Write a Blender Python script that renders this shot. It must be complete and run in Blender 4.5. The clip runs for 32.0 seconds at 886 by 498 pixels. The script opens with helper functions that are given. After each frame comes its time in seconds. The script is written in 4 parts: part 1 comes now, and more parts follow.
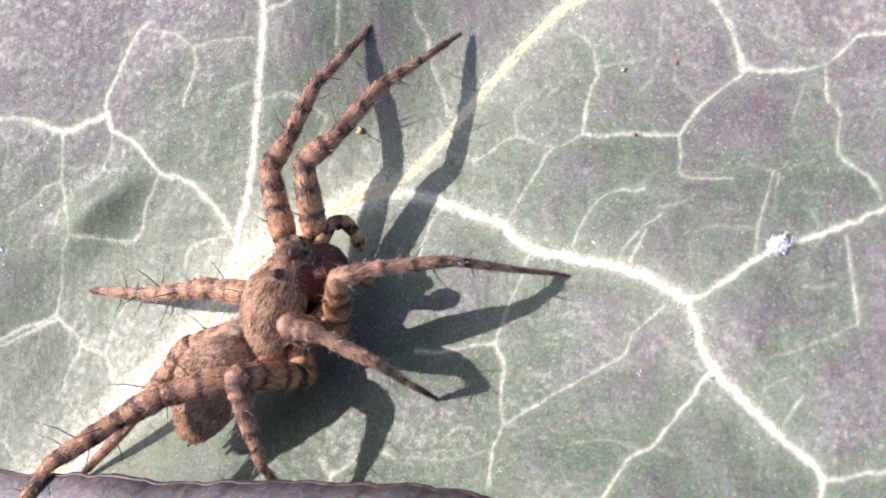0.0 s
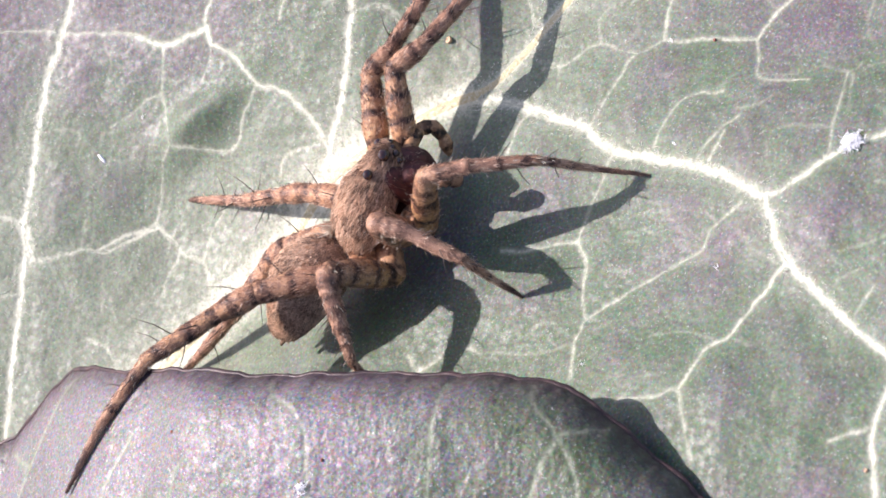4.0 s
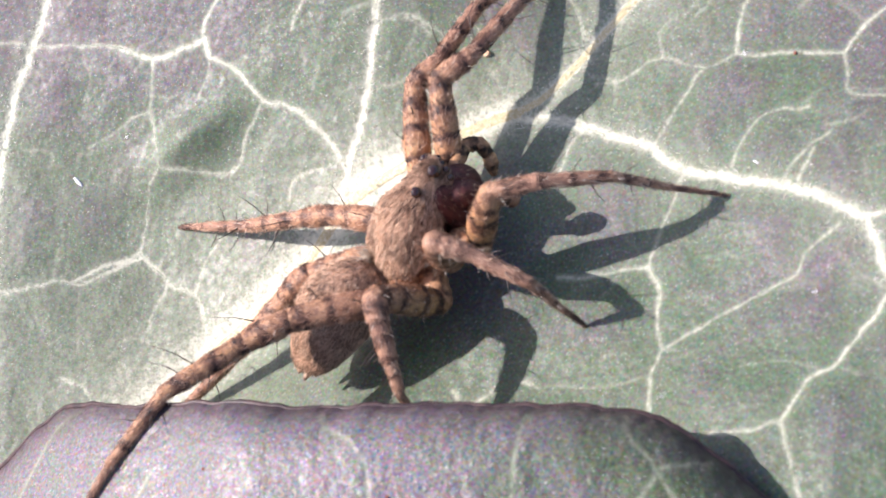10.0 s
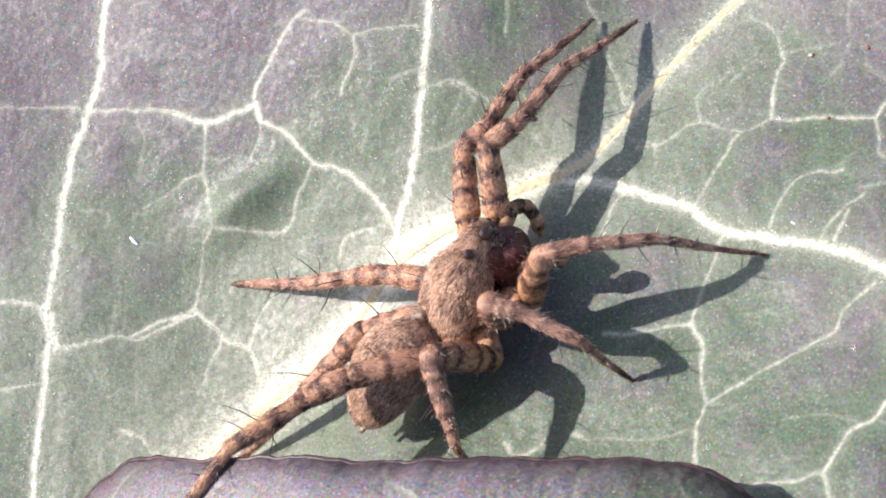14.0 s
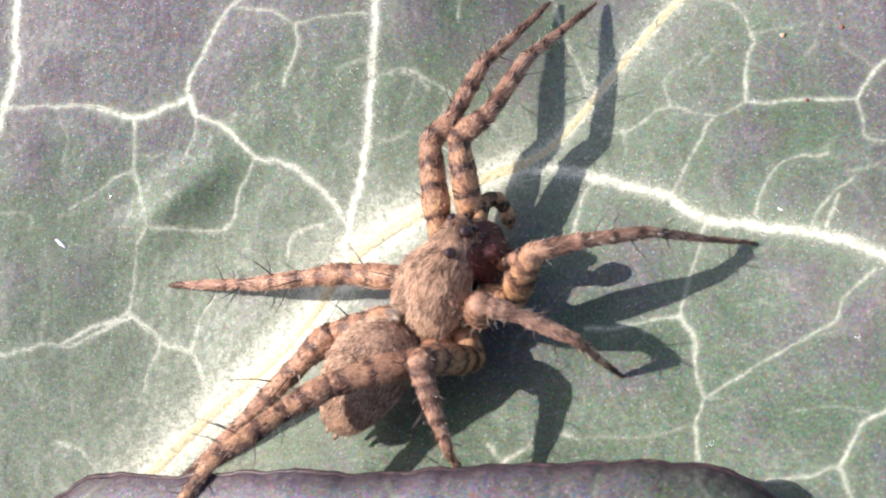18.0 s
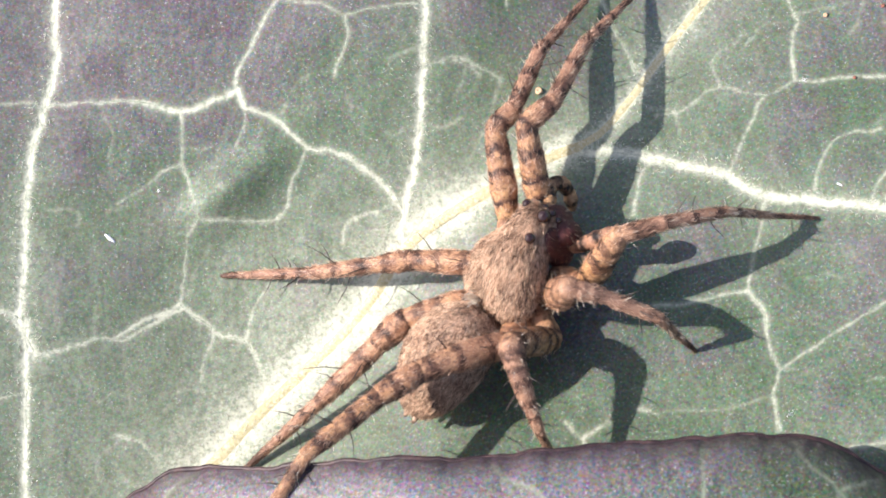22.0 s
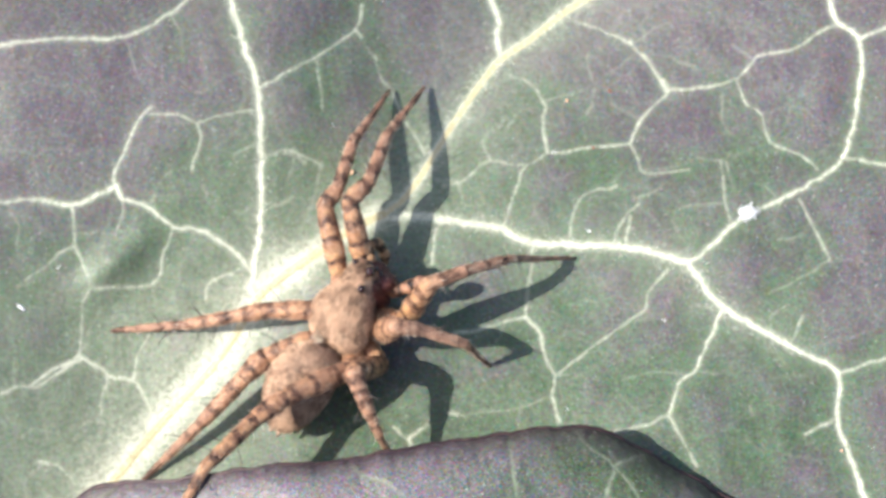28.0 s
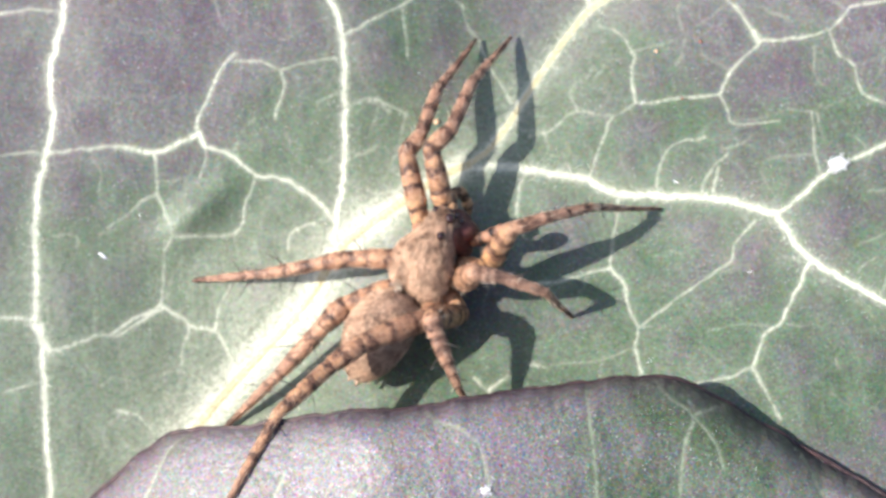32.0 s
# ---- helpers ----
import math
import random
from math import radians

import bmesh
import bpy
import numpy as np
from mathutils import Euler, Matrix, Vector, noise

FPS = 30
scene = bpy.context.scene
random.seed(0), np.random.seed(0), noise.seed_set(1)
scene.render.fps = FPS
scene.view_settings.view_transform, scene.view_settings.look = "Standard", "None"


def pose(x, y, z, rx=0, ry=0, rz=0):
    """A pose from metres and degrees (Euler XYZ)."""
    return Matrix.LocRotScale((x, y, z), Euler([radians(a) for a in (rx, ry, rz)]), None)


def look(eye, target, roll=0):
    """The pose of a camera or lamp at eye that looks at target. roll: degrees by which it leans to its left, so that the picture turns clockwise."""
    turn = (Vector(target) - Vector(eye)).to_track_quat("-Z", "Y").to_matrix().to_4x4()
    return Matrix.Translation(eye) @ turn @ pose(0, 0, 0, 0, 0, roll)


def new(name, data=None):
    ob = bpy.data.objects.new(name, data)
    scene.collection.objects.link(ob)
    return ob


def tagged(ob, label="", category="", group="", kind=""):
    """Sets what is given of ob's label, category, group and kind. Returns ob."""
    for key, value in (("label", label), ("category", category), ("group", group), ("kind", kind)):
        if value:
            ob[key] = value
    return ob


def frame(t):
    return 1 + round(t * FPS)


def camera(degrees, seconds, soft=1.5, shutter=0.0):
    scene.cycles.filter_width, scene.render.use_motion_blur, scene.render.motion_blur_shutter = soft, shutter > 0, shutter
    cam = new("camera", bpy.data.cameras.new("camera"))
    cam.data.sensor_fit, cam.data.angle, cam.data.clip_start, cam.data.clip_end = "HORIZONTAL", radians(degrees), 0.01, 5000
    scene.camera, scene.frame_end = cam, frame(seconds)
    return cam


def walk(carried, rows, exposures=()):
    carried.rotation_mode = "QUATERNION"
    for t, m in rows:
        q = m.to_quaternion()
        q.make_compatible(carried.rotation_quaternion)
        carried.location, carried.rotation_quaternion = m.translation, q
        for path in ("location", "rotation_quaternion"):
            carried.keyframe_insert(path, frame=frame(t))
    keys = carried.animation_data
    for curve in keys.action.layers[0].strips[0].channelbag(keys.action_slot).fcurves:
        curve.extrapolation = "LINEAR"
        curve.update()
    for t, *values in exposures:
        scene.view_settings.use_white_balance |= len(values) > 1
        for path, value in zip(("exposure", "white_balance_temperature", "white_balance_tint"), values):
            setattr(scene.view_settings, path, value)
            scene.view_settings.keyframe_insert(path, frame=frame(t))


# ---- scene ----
MM = 0.001  # the plan below is drawn in millimetres

# ---------------------------------------------------------------- camera
cam = camera(13.65, 32.0, soft=1.7)
# close-up lens with a shallow field of sharpness
cam.data.dof.use_dof, cam.data.dof.focus_distance, cam.data.dof.aperture_fstop = True, 0.0835, 370.0
PATH = (
    (0.0, (48.59, -19.58, 61.94), (2.55, 1.36), -59.13),
    (0.5, (49.45, -20.26, 61.76), (3.03, 1.11), -58.88),
    (1.0, (49.46, -20.73, 62.41), (2.39, 1.07), -58.78),
    (1.5, (49.29, -20.44, 62.36), (1.88, 1.18), -59.19),
    (2.0, (49.55, -20.26, 62.74), (1.41, 1.37), -59.46),
    (2.5, (50.07, -19.97, 63.67), (1.03, 1.63), -59.88),
    (3.0, (50.86, -20.61, 63.38), (0.87, 1.44), -59.59),
    (3.5, (50.98, -21.25, 63.04), (0.52, 0.94), -59.48),
    (4.0, (50.82, -22.60, 62.34), (0.75, -0.93), -59.69),
    (4.5, (49.99, -23.35, 61.39), (1.10, -1.20), -58.50),
    (6.5, (46.83, -26.04, 59.90), (1.58, -0.37), -52.74),
    (7.0, (45.13, -25.92, 60.47), (1.51, 0.03), -52.00),
    (7.5, (44.77, -25.41, 60.19), (1.67, 0.20), -52.42),
    (8.0, (43.51, -25.59, 60.27), (1.25, -0.04), -52.40),
    (8.5, (41.74, -25.86, 61.55), (0.31, -0.06), -52.06),
    (9.0, (40.80, -25.55, 62.60), (-0.17, 0.45), -51.81),
    (9.5, (39.35, -25.82, 62.35), (-0.31, -0.05), -51.29),
    (10.0, (37.65, -25.70, 62.14), (-0.47, -0.32), -50.83),
    (10.5, (36.55, -25.46, 61.72), (-0.34, -0.59), -50.72),
    (11.0, (35.43, -25.16, 62.24), (-0.27, -0.63), -50.56),
    (11.5, (35.45, -23.97, 62.04), (0.45, 0.02), -50.97),
    (12.0, (34.74, -23.73, 60.94), (0.80, 0.11), -50.36),
    (12.5, (35.36, -23.59, 62.00), (0.65, 0.42), -50.60),
    (13.0, (36.23, -24.12, 63.50), (-0.20, 0.72), -50.83),
    (13.5, (36.25, -25.80, 65.37), (-1.48, 0.65), -50.14),
    (14.0, (37.01, -25.70, 66.98), (-1.93, 1.04), -50.74),
    (14.5, (37.02, -25.93, 67.38), (-1.75, 0.86), -50.75),
    (16.5, (30.82, -24.81, 69.14), (-1.33, 0.36), -49.35),
    (17.0, (29.28, -24.47, 69.36), (-0.91, 0.59), -48.18),
    (17.5, (27.44, -23.84, 70.00), (-1.22, 1.20), -47.12),
    (18.0, (25.90, -23.90, 69.89), (-1.00, 0.90), -45.75),
    (18.5, (24.06, -25.04, 69.29), (-0.94, -0.20), -44.09),
    (19.0, (21.62, -23.92, 70.37), (-1.53, 0.20), -43.29),
    (19.5, (20.90, -23.90, 69.43), (-1.38, 0.10), -42.48),
    (20.0, (20.33, -22.96, 69.81), (-0.81, 0.18), -42.32),
    (20.5, (20.84, -23.58, 70.76), (-0.07, 0.06), -41.62),
    (21.0, (19.33, -22.86, 73.51), (-0.65, 0.80), -40.69),
    (21.5, (18.08, -23.33, 74.35), (-0.86, 1.30), -38.22),
    (22.0, (14.27, -23.43, 75.59), (-2.35, 0.60), -36.22),
    (22.5, (15.18, -23.32, 75.75), (-1.63, 0.48), -37.11),
    (23.0, (16.23, -22.45, 76.46), (0.39, 0.50), -36.86),
    (23.5, (16.81, -22.82, 76.85), (1.42, 0.47), -35.81),
    (24.0, (16.34, -22.70, 78.23), (1.32, 0.76), -35.03),
    (24.5, (14.60, -23.29, 79.09), (0.73, 0.77), -32.64),
    (26.5, (11.82, -27.37, 94.72), (0.82, 0.75), -26.27),
    (27.0, (12.07, -26.53, 95.45), (2.10, 0.99), -25.33),
    (27.5, (11.08, -26.66, 97.43), (2.32, 1.23), -23.26),
    (28.0, (10.01, -27.38, 100.15), (2.21, 1.52), -21.41),
    (28.5, (9.90, -26.94, 100.78), (2.12, 1.41), -21.70),
    (29.0, (8.93, -27.00, 99.70), (1.96, 1.06), -20.38),
    (29.5, (8.84, -26.90, 98.17), (1.73, 1.01), -20.77),
    (30.0, (8.97, -26.40, 97.91), (1.83, 1.15), -20.91),
    (30.5, (9.84, -25.98, 98.14), (1.95, 1.12), -22.43),
    (31.0, (10.77, -28.44, 97.79), (1.32, 0.36), -23.97),
    (31.5, (11.31, -29.71, 97.40), (-0.08, 0.01), -26.66),
    (32.0, (13.59, -31.01, 97.07), (-0.26, 0.36), -29.16),
)
walk(cam, [(t, look([c * MM for c in eye], (aim[0] * MM, aim[1] * MM, 0.0), roll)) for t, eye, aim, roll in PATH],
     exposures=((0.0, 0.42, 6320, 23), (9.0, 0.43, 6320, 23), (14.0, 0.44, 6320, 21), (20.0, 0.40, 6320, 16), (27.0, 0.46, 6320, 11), (30.0, 0.54, 6320, 9), (32.0, 0.56, 6270, 12)))

# ---------------------------------------------------------------- light
SUN_TO = Vector((-0.87, -0.03, 1.0)).normalized()
world = bpy.data.worlds.new("world")
scene.world = world
world.use_nodes = True
sky = world.node_tree.nodes.new("ShaderNodeTexSky")
sky.sky_type = "NISHITA"
sky.sun_disc = False
sky.dust_density = 2.5
sky.sun_elevation = math.asin(SUN_TO.z)
sky.sun_rotation = math.atan2(SUN_TO.x, SUN_TO.y)
world.node_tree.links.new(sky.outputs[0], world.node_tree.nodes["Background"].inputs[0])
world.node_tree.nodes["Background"].inputs[1].default_value = 0.145
sun = new("sun", bpy.data.lights.new("sun", "SUN"))
sun.data.energy = 4.9
sun.data.angle = radians(0.6)
sun.data.color = (1.0, 0.95, 0.87)
sun.matrix_world = look(SUN_TO * 2.0, (0, 0, 0))


# ---------------------------------------------------------------- materials
class Mat:
    """A small builder of node materials."""

    def __init__(self, name, rough=0.6, spec=0.4):
        self.m = bpy.data.materials.new(name)
        self.m.use_nodes = True
        self.t = self.m.node_tree
        self.bsdf = self.t.nodes["Principled BSDF"]
        self.bsdf.inputs["Roughness"].default_value = rough
        self.bsdf.inputs["Specular IOR Level"].default_value = spec
        self.co = self.t.nodes.new("ShaderNodeTexCoord").outputs["Object"]

    def put(self, socket, value):
        if hasattr(value, "is_linked"):
            self.t.links.new(value, socket)
        elif isinstance(value, (tuple, list)) and len(value) == 3 and socket.type == "RGBA":
            socket.default_value = (*value, 1)
        else:
            socket.default_value = value

    def noise(self, scale, detail=3.0, rough=0.5, color=False, distort=0.0, co=None):
        n = self.t.nodes.new("ShaderNodeTexNoise")
        self.put(n.inputs["Vector"], co or self.co)
        n.inputs["Scale"].default_value = scale
        n.inputs["Detail"].default_value = detail
        n.inputs["Roughness"].default_value = rough
        n.inputs["Distortion"].default_value = distort
        return n.outputs["Color" if color else "Fac"]

    def cells(self, scale, feature="DISTANCE_TO_EDGE", co=None, randomness=1.0):
        n = self.t.nodes.new("ShaderNodeTexVoronoi")
        n.feature = feature
        self.put(n.inputs["Vector"], co or self.co)
        n.inputs["Scale"].default_value = scale
        n.inputs["Randomness"].default_value = randomness
        return n.outputs["Color" if feature == "F1" else "Distance"]

    def attr(self, name):
        n = self.t.nodes.new("ShaderNodeAttribute")
        n.attribute_name = name
        return n.outputs["Fac"]

    def math(self, op, a, b=0.0, c=0.0, clamp=False):
        n = self.t.nodes.new("ShaderNodeMath")
        n.operation, n.use_clamp = op, clamp
        for socket, v in zip(n.inputs, (a, b, c)):
            self.put(socket, v)
        return n.outputs[0]

    def span(self, v, a, b, c=0.0, d=1.0):
        n = self.t.nodes.new("ShaderNodeMapRange")
        n.interpolation_type = "SMOOTHSTEP"
        for socket, x in zip(n.inputs, (v, a, b, c, d)):
            self.put(socket, x)
        return n.outputs[0]

    def mix(self, f, a, b, mode="MIX"):
        n = self.t.nodes.new("ShaderNodeMix")
        n.data_type, n.blend_type = "RGBA", mode
        self.put(n.inputs[0], f)
        self.put(n.inputs[6], a)
        self.put(n.inputs[7], b)
        return n.outputs[2]

    def warp(self, scale, amount):
        n = self.t.nodes.new("ShaderNodeVectorMath")
        n.operation = "MULTIPLY_ADD"
        self.put(n.inputs[0], self.noise(scale, 2.0, color=True))
        n.inputs[1].default_value = (amount, amount, amount)
        self.put(n.inputs[2], self.co)
        return n.outputs[0]

    def rand(self):
        return self.t.nodes.new("ShaderNodeObjectInfo").outputs["Random"]

    def island(self):
        return self.t.nodes.new("ShaderNodeNewGeometry").outputs["Random Per Island"]

    def done(self, color, rough=None, height=None, depth=0.02, strength=0.6, sub=0.0):
        self.put(self.bsdf.inputs["Base Color"], color)
        if rough is not None:
            self.put(self.bsdf.inputs["Roughness"], rough)
        if height is not None:
            b = self.t.nodes.new("ShaderNodeBump")
            b.inputs["Strength"].default_value = strength
            b.inputs["Distance"].default_value = depth * MM
            self.put(b.inputs["Height"], height)
            self.t.links.new(b.outputs[0], self.bsdf.inputs["Normal"])
        if sub:
            self.bsdf.inputs["Subsurface Weight"].default_value = sub
            self.bsdf.inputs["Subsurface Radius"].default_value = (0.4 * MM, 0.3 * MM, 0.2 * MM)
            self.bsdf.inputs["Subsurface Scale"].default_value = 1.0
        return self.m


def leaf_material(name, green, purple, pale, purple_bias, vein_gain, gloss, net=0.35, stipple=0.5, depth=0.02, grainy=1.0, blister=3.0, grain_scale=21000):
    """Waxy leaf skin: purple-flushed tissue between pale veins, fine net of veinlets, stippled with pale dots."""
    b = Mat(name, 0.45, 0.5)
    vein = b.attr("vein")
    flush = b.math("ADD", b.attr("flush"), b.math("MULTIPLY", b.math("SUBTRACT", b.noise(420, 4.0, 0.65), 0.5), 1.6))
    flush = b.span(b.math("SUBTRACT", flush, b.math("MULTIPLY", vein, 0.6)), 0.30 - purple_bias, 1.05 - purple_bias)
    tissue = b.mix(flush, green, purple)
    patch = b.noise(900, 3.0)
    tissue = b.mix(b.span(patch, 0.35, 0.75, 0.0, 0.3), tissue, (0.15, 0.19, 0.14))
    # coloured grain: sensor noise and tiny glints put into the leaf colour
    n = b.t.nodes.new("ShaderNodeVectorMath")
    n.operation = "MULTIPLY_ADD"
    b.put(n.inputs[0], b.noise(grain_scale, 1.5, 0.7, color=True))
    n.inputs[1].default_value = (2.6 * grainy, 2.2 * grainy, 2.6 * grainy)
    n.inputs[2].default_value = (1.0 - 1.3 * grainy, 1.05 - 1.1 * grainy, 1.0 - 1.3 * grainy)
    tissue = b.mix(0.8, tissue, b.mix(1.0, tissue, n.outputs[0], "MULTIPLY"))
    # dark and pale dots; on the overlapping leaf the pale ones also paint sparkle
    grain = b.noise(17000, 2.5, 0.75)
    tissue = b.mix(b.span(grain, 0.28, 0.5, 0.55, 0.0), tissue, (0.02, 0.03, 0.022))
    tissue = b.mix(b.span(grain, 0.58, 0.78, 0.0, stipple), tissue, (0.62, 0.64, 0.6))
    # veinlets
    w = b.warp(1400, 0.00035)
    fine = b.span(b.cells(720, co=w), 0.0, 0.06, 1.0, 0.0)
    finer = b.span(b.cells(1500, co=w), 0.0, 0.07, 1.0, 0.0)
    keep = b.span(b.noise(420, 2.0), 0.38, 0.62)
    lines = b.math("ADD", b.math("MULTIPLY", b.math("MULTIPLY", fine, keep), net), b.math("MULTIPLY", finer, net * 0.3), clamp=True)
    # veins and veinlets dissolve into pale dots at their borders
    dots = b.noise(16000, 2.0, 0.6)
    beads = b.span(b.noise(6500, 3.0, 0.7), 0.3, 0.66, 0.55, 1.2)
    f = b.math("ADD", b.math("MULTIPLY", b.math("MULTIPLY", vein, beads), vein_gain), b.math("MULTIPLY", lines, 0.5))
    f = b.math("ADD", f, b.math("MULTIPLY", b.math("SUBTRACT", dots, 0.5), b.math("MULTIPLY", b.span(f, 0.05, 0.45, 0.0, 0.9), b.span(f, 0.5, 0.85, 1.0, 0.25))), clamp=True)
    color = b.mix(b.math("MULTIPLY", b.attr("edge"), b.span(b.noise(3000, 4.0, 0.7), 0.25, 0.6, 0.55, 1.0)), b.mix(f, tissue, pale), (0.045, 0.022, 0.028))
    relief = b.math("ADD", b.math("MULTIPLY", grain, 0.4), b.math("MULTIPLY", b.noise(4600, 3.0), 1.6))
    relief = b.math("ADD", relief, b.math("MULTIPLY", b.noise(1900, 2.0), blister))
    return b.done(color, b.span(b.noise(6000, 3.0), 0.3, 0.7, gloss - 0.08, gloss + 0.14), relief, depth, 0.6)


LEAF = leaf_material("leaf_skin", (0.066, 0.098, 0.053), (0.090, 0.070, 0.083), (0.68, 0.68, 0.53), 0.22, 1.05, 0.54, 0.09, 0.6, 0.02, 1.4, 3.0, 14500)
NEAR_LEAF = leaf_material("overlapping_leaf_skin", (0.058, 0.09, 0.038), (0.185, 0.15, 0.17), (0.44, 0.47, 0.35), 0.0, 0.8, 0.47, 0.05, 1.0, 0.04, 1.7, 3.0, 15000)


def vein_material(name, color, dark, bumpy=0.06):
    b = Mat(name, 0.5, 0.45)
    speck = b.noise(14000, 3.0, 0.7)
    c = b.mix(b.span(speck, 0.32, 0.62), dark, color)
    c = b.mix(b.span(b.noise(1500, 4.0, 0.7), 0.42, 0.7, 0.0, 0.5), c, dark)
    c = b.mix(b.span(b.noise(7000, 3.0, 0.7), 0.5, 0.7, 0.0, 0.4), c, (0.78, 0.76, 0.62))
    return b.done(c, None, b.math("ADD", speck, b.noise(4000, 2.0)), bumpy, 0.8)


VEIN = vein_material("vein", (0.58, 0.59, 0.46), (0.42, 0.45, 0.32))
FINE_VEIN = vein_material("fine_vein", (0.40, 0.44, 0.33), (0.24, 0.28, 0.19))
RIB = vein_material("midrib", (0.60, 0.53, 0.32), (0.47, 0.41, 0.22), 0.015)
NEAR_VEIN = vein_material("overlapping_vein", (0.27, 0.31, 0.21), (0.12, 0.13, 0.10))


def skin_material(name, light, mid, dark, ring_dark, rings=True, rough=0.55, wide=0.0):
    """Spider cuticle with hair-grain, mottling and dark rings along the segment."""
    b = Mat(name, rough, 0.35)
    c = b.mix(b.span(b.noise(2600, 3.0, 0.6), 0.35, 0.65), light, mid)
    c = b.mix(b.span(b.noise(6500, 4.0, 0.75), 0.46, 0.62, 0.0, 0.85), c, dark)
    if rings:
        c = b.mix(b.attr("tip"), c, (0.32, 0.16, 0.115))
        phase = b.math("ADD", b.attr("ring"), b.math("MULTIPLY", b.noise(3000, 3.0, 0.65), 1.1))
        wave = b.math("ABSOLUTE", b.math("SUBTRACT", b.math("FRACT", phase), 0.5))
        edge = b.math("ADD", wave, b.math("MULTIPLY", b.math("SUBTRACT", b.noise(6500, 3.0, 0.7), 0.5), 0.6))
        patchy = b.span(b.noise(4200, 2.0), 0.32, 0.56, 0.35, 1.0)
        c = b.mix(b.math("MULTIPLY", b.span(edge, 0.06 + wide, 0.26 + wide, 1.0, 0.0), patchy), c, ring_dark)
    relief = b.math("ADD", b.noise(9000, 4.0, 0.7), b.math("MULTIPLY", b.noise(2500, 2.0), 0.7))
    return b.done(c, None, relief, 0.04, 0.7)




def leg_material():
    """Leg cuticle: golden to pinkish brown, with ragged dark bands of which the middle is nearly black."""
    b = Mat("leg_skin", 0.5, 0.4)
    gold, band = b.attr("gold"), b.attr("band")
    light, mid = b.mix(gold, (0.60, 0.335, 0.207), (0.68, 0.385, 0.152)), b.mix(gold, (0.39, 0.20, 0.13), (0.48, 0.235, 0.087))
    c = b.mix(b.span(b.noise(2600, 3.0, 0.6), 0.35, 0.65), light, mid)
    c = b.mix(b.span(b.noise(7500, 4.0, 0.75), 0.46, 0.62, 0.0, 0.8), c, (0.15, 0.07, 0.045))
    c = b.mix(b.attr("tip"), c, (0.34, 0.195, 0.135))
    phase = b.math("ADD", b.attr("ring"), b.math("MULTIPLY", b.math("SUBTRACT", b.noise(2300, 3.0, 0.65), 0.5), 0.85))
    wave = b.math("ABSOLUTE", b.math("SUBTRACT", b.math("FRACT", phase), 0.5))
    edge = b.math("ADD", wave, b.math("MULTIPLY", b.math("SUBTRACT", b.noise(8000, 3.0, 0.7), 0.5), 0.6))
    c = b.mix(b.math("MULTIPLY", b.span(edge, 0.15, 0.27, 0.85, 0.0), band), c, (0.135, 0.062, 0.042))
    patchy = b.span(b.noise(3800, 2.0), 0.36, 0.54, 0.15, 1.0)
    c = b.mix(b.math("MULTIPLY", b.math("MULTIPLY", b.span(edge, 0.03, 0.15, 1.0, 0.0), band), patchy), c, (0.03, 0.016, 0.013))
    c = b.mix(b.attr("foot"), c, (0.11, 0.06, 0.045))
    relief = b.math("ADD", b.noise(9000, 4.0, 0.7), b.math("MULTIPLY", b.noise(2500, 2.0), 0.7))
    return b.done(c, None, relief, 0.04, 0.7)


LEG = leg_material()
PALP = skin_material("palp_skin", (0.62, 0.36, 0.18), (0.46, 0.25, 0.13), (0.18, 0.09, 0.05), (0.02, 0.012, 0.01), wide=0.06)
CARAPACE = skin_material("carapace_skin", (0.42, 0.26, 0.155), (0.27, 0.165, 0.10), (0.08, 0.046, 0.034), (0, 0, 0), rings=False)
ABDOMEN = skin_material("abdomen_skin", (0.60, 0.41, 0.29), (0.44, 0.29, 0.205), (0.11, 0.068, 0.05), (0, 0, 0), rings=False)
CHELICERA = skin_material("chelicera_skin", (0.135, 0.042, 0.036), (0.09, 0.03, 0.026), (0.045, 0.018, 0.016), (0, 0, 0), rings=False, rough=0.5)
_e = Mat("eye_lens", 0.06, 0.9)
EYE = _e.done(_e.mix(0.0, (0.03, 0.01, 0.007), (0, 0, 0)))
_s = Mat("bristle", 0.4, 0.4)
SPINE = _s.done(_s.mix(_s.noise(4000), (0.05, 0.04, 0.035), (0.11, 0.085, 0.07)))


def hair_material(name, a, b_, c_):
    b = Mat(name, 0.5, 0.3)
    r = b.island()
    c = b.mix(b.span(r, 0.3, 0.5), a, b_)
    return b.done(b.mix(b.span(r, 0.7, 0.78), c, c_))


_t = Mat("tan_hair", 0.5, 0.3)
_d = _t.math("ADD", _t.island(), _t.math("MULTIPLY", _t.math("SUBTRACT", _t.noise(2300, 3.0, 0.6), 0.5), 1.5))
HAIR_TAN = _t.done(_t.mix(_t.span(_d, 0.69, 0.85), _t.mix(_t.span(_d, 0.15, 0.5), (0.92, 0.675, 0.47), (0.47, 0.285, 0.182)), (0.06, 0.034, 0.024)))
_h = Mat("leg_hair", 0.45, 0.35)
_k = _h.math("ADD", _h.attr("shade"), _h.math("MULTIPLY", _h.math("SUBTRACT", _h.island(), 0.42), 1.35))
HAIR_LEG = _h.done(_h.mix(_h.span(_k, 0.15, 0.85), _h.mix(_h.span(_k, -0.45, 0.1), (0.87, 0.615, 0.435), (0.53, 0.30, 0.19)), (0.05, 0.026, 0.02)))
DOWN = hair_material("white_down", (0.74, 0.74, 0.62), (0.66, 0.66, 0.52), (0.6, 0.62, 0.45))
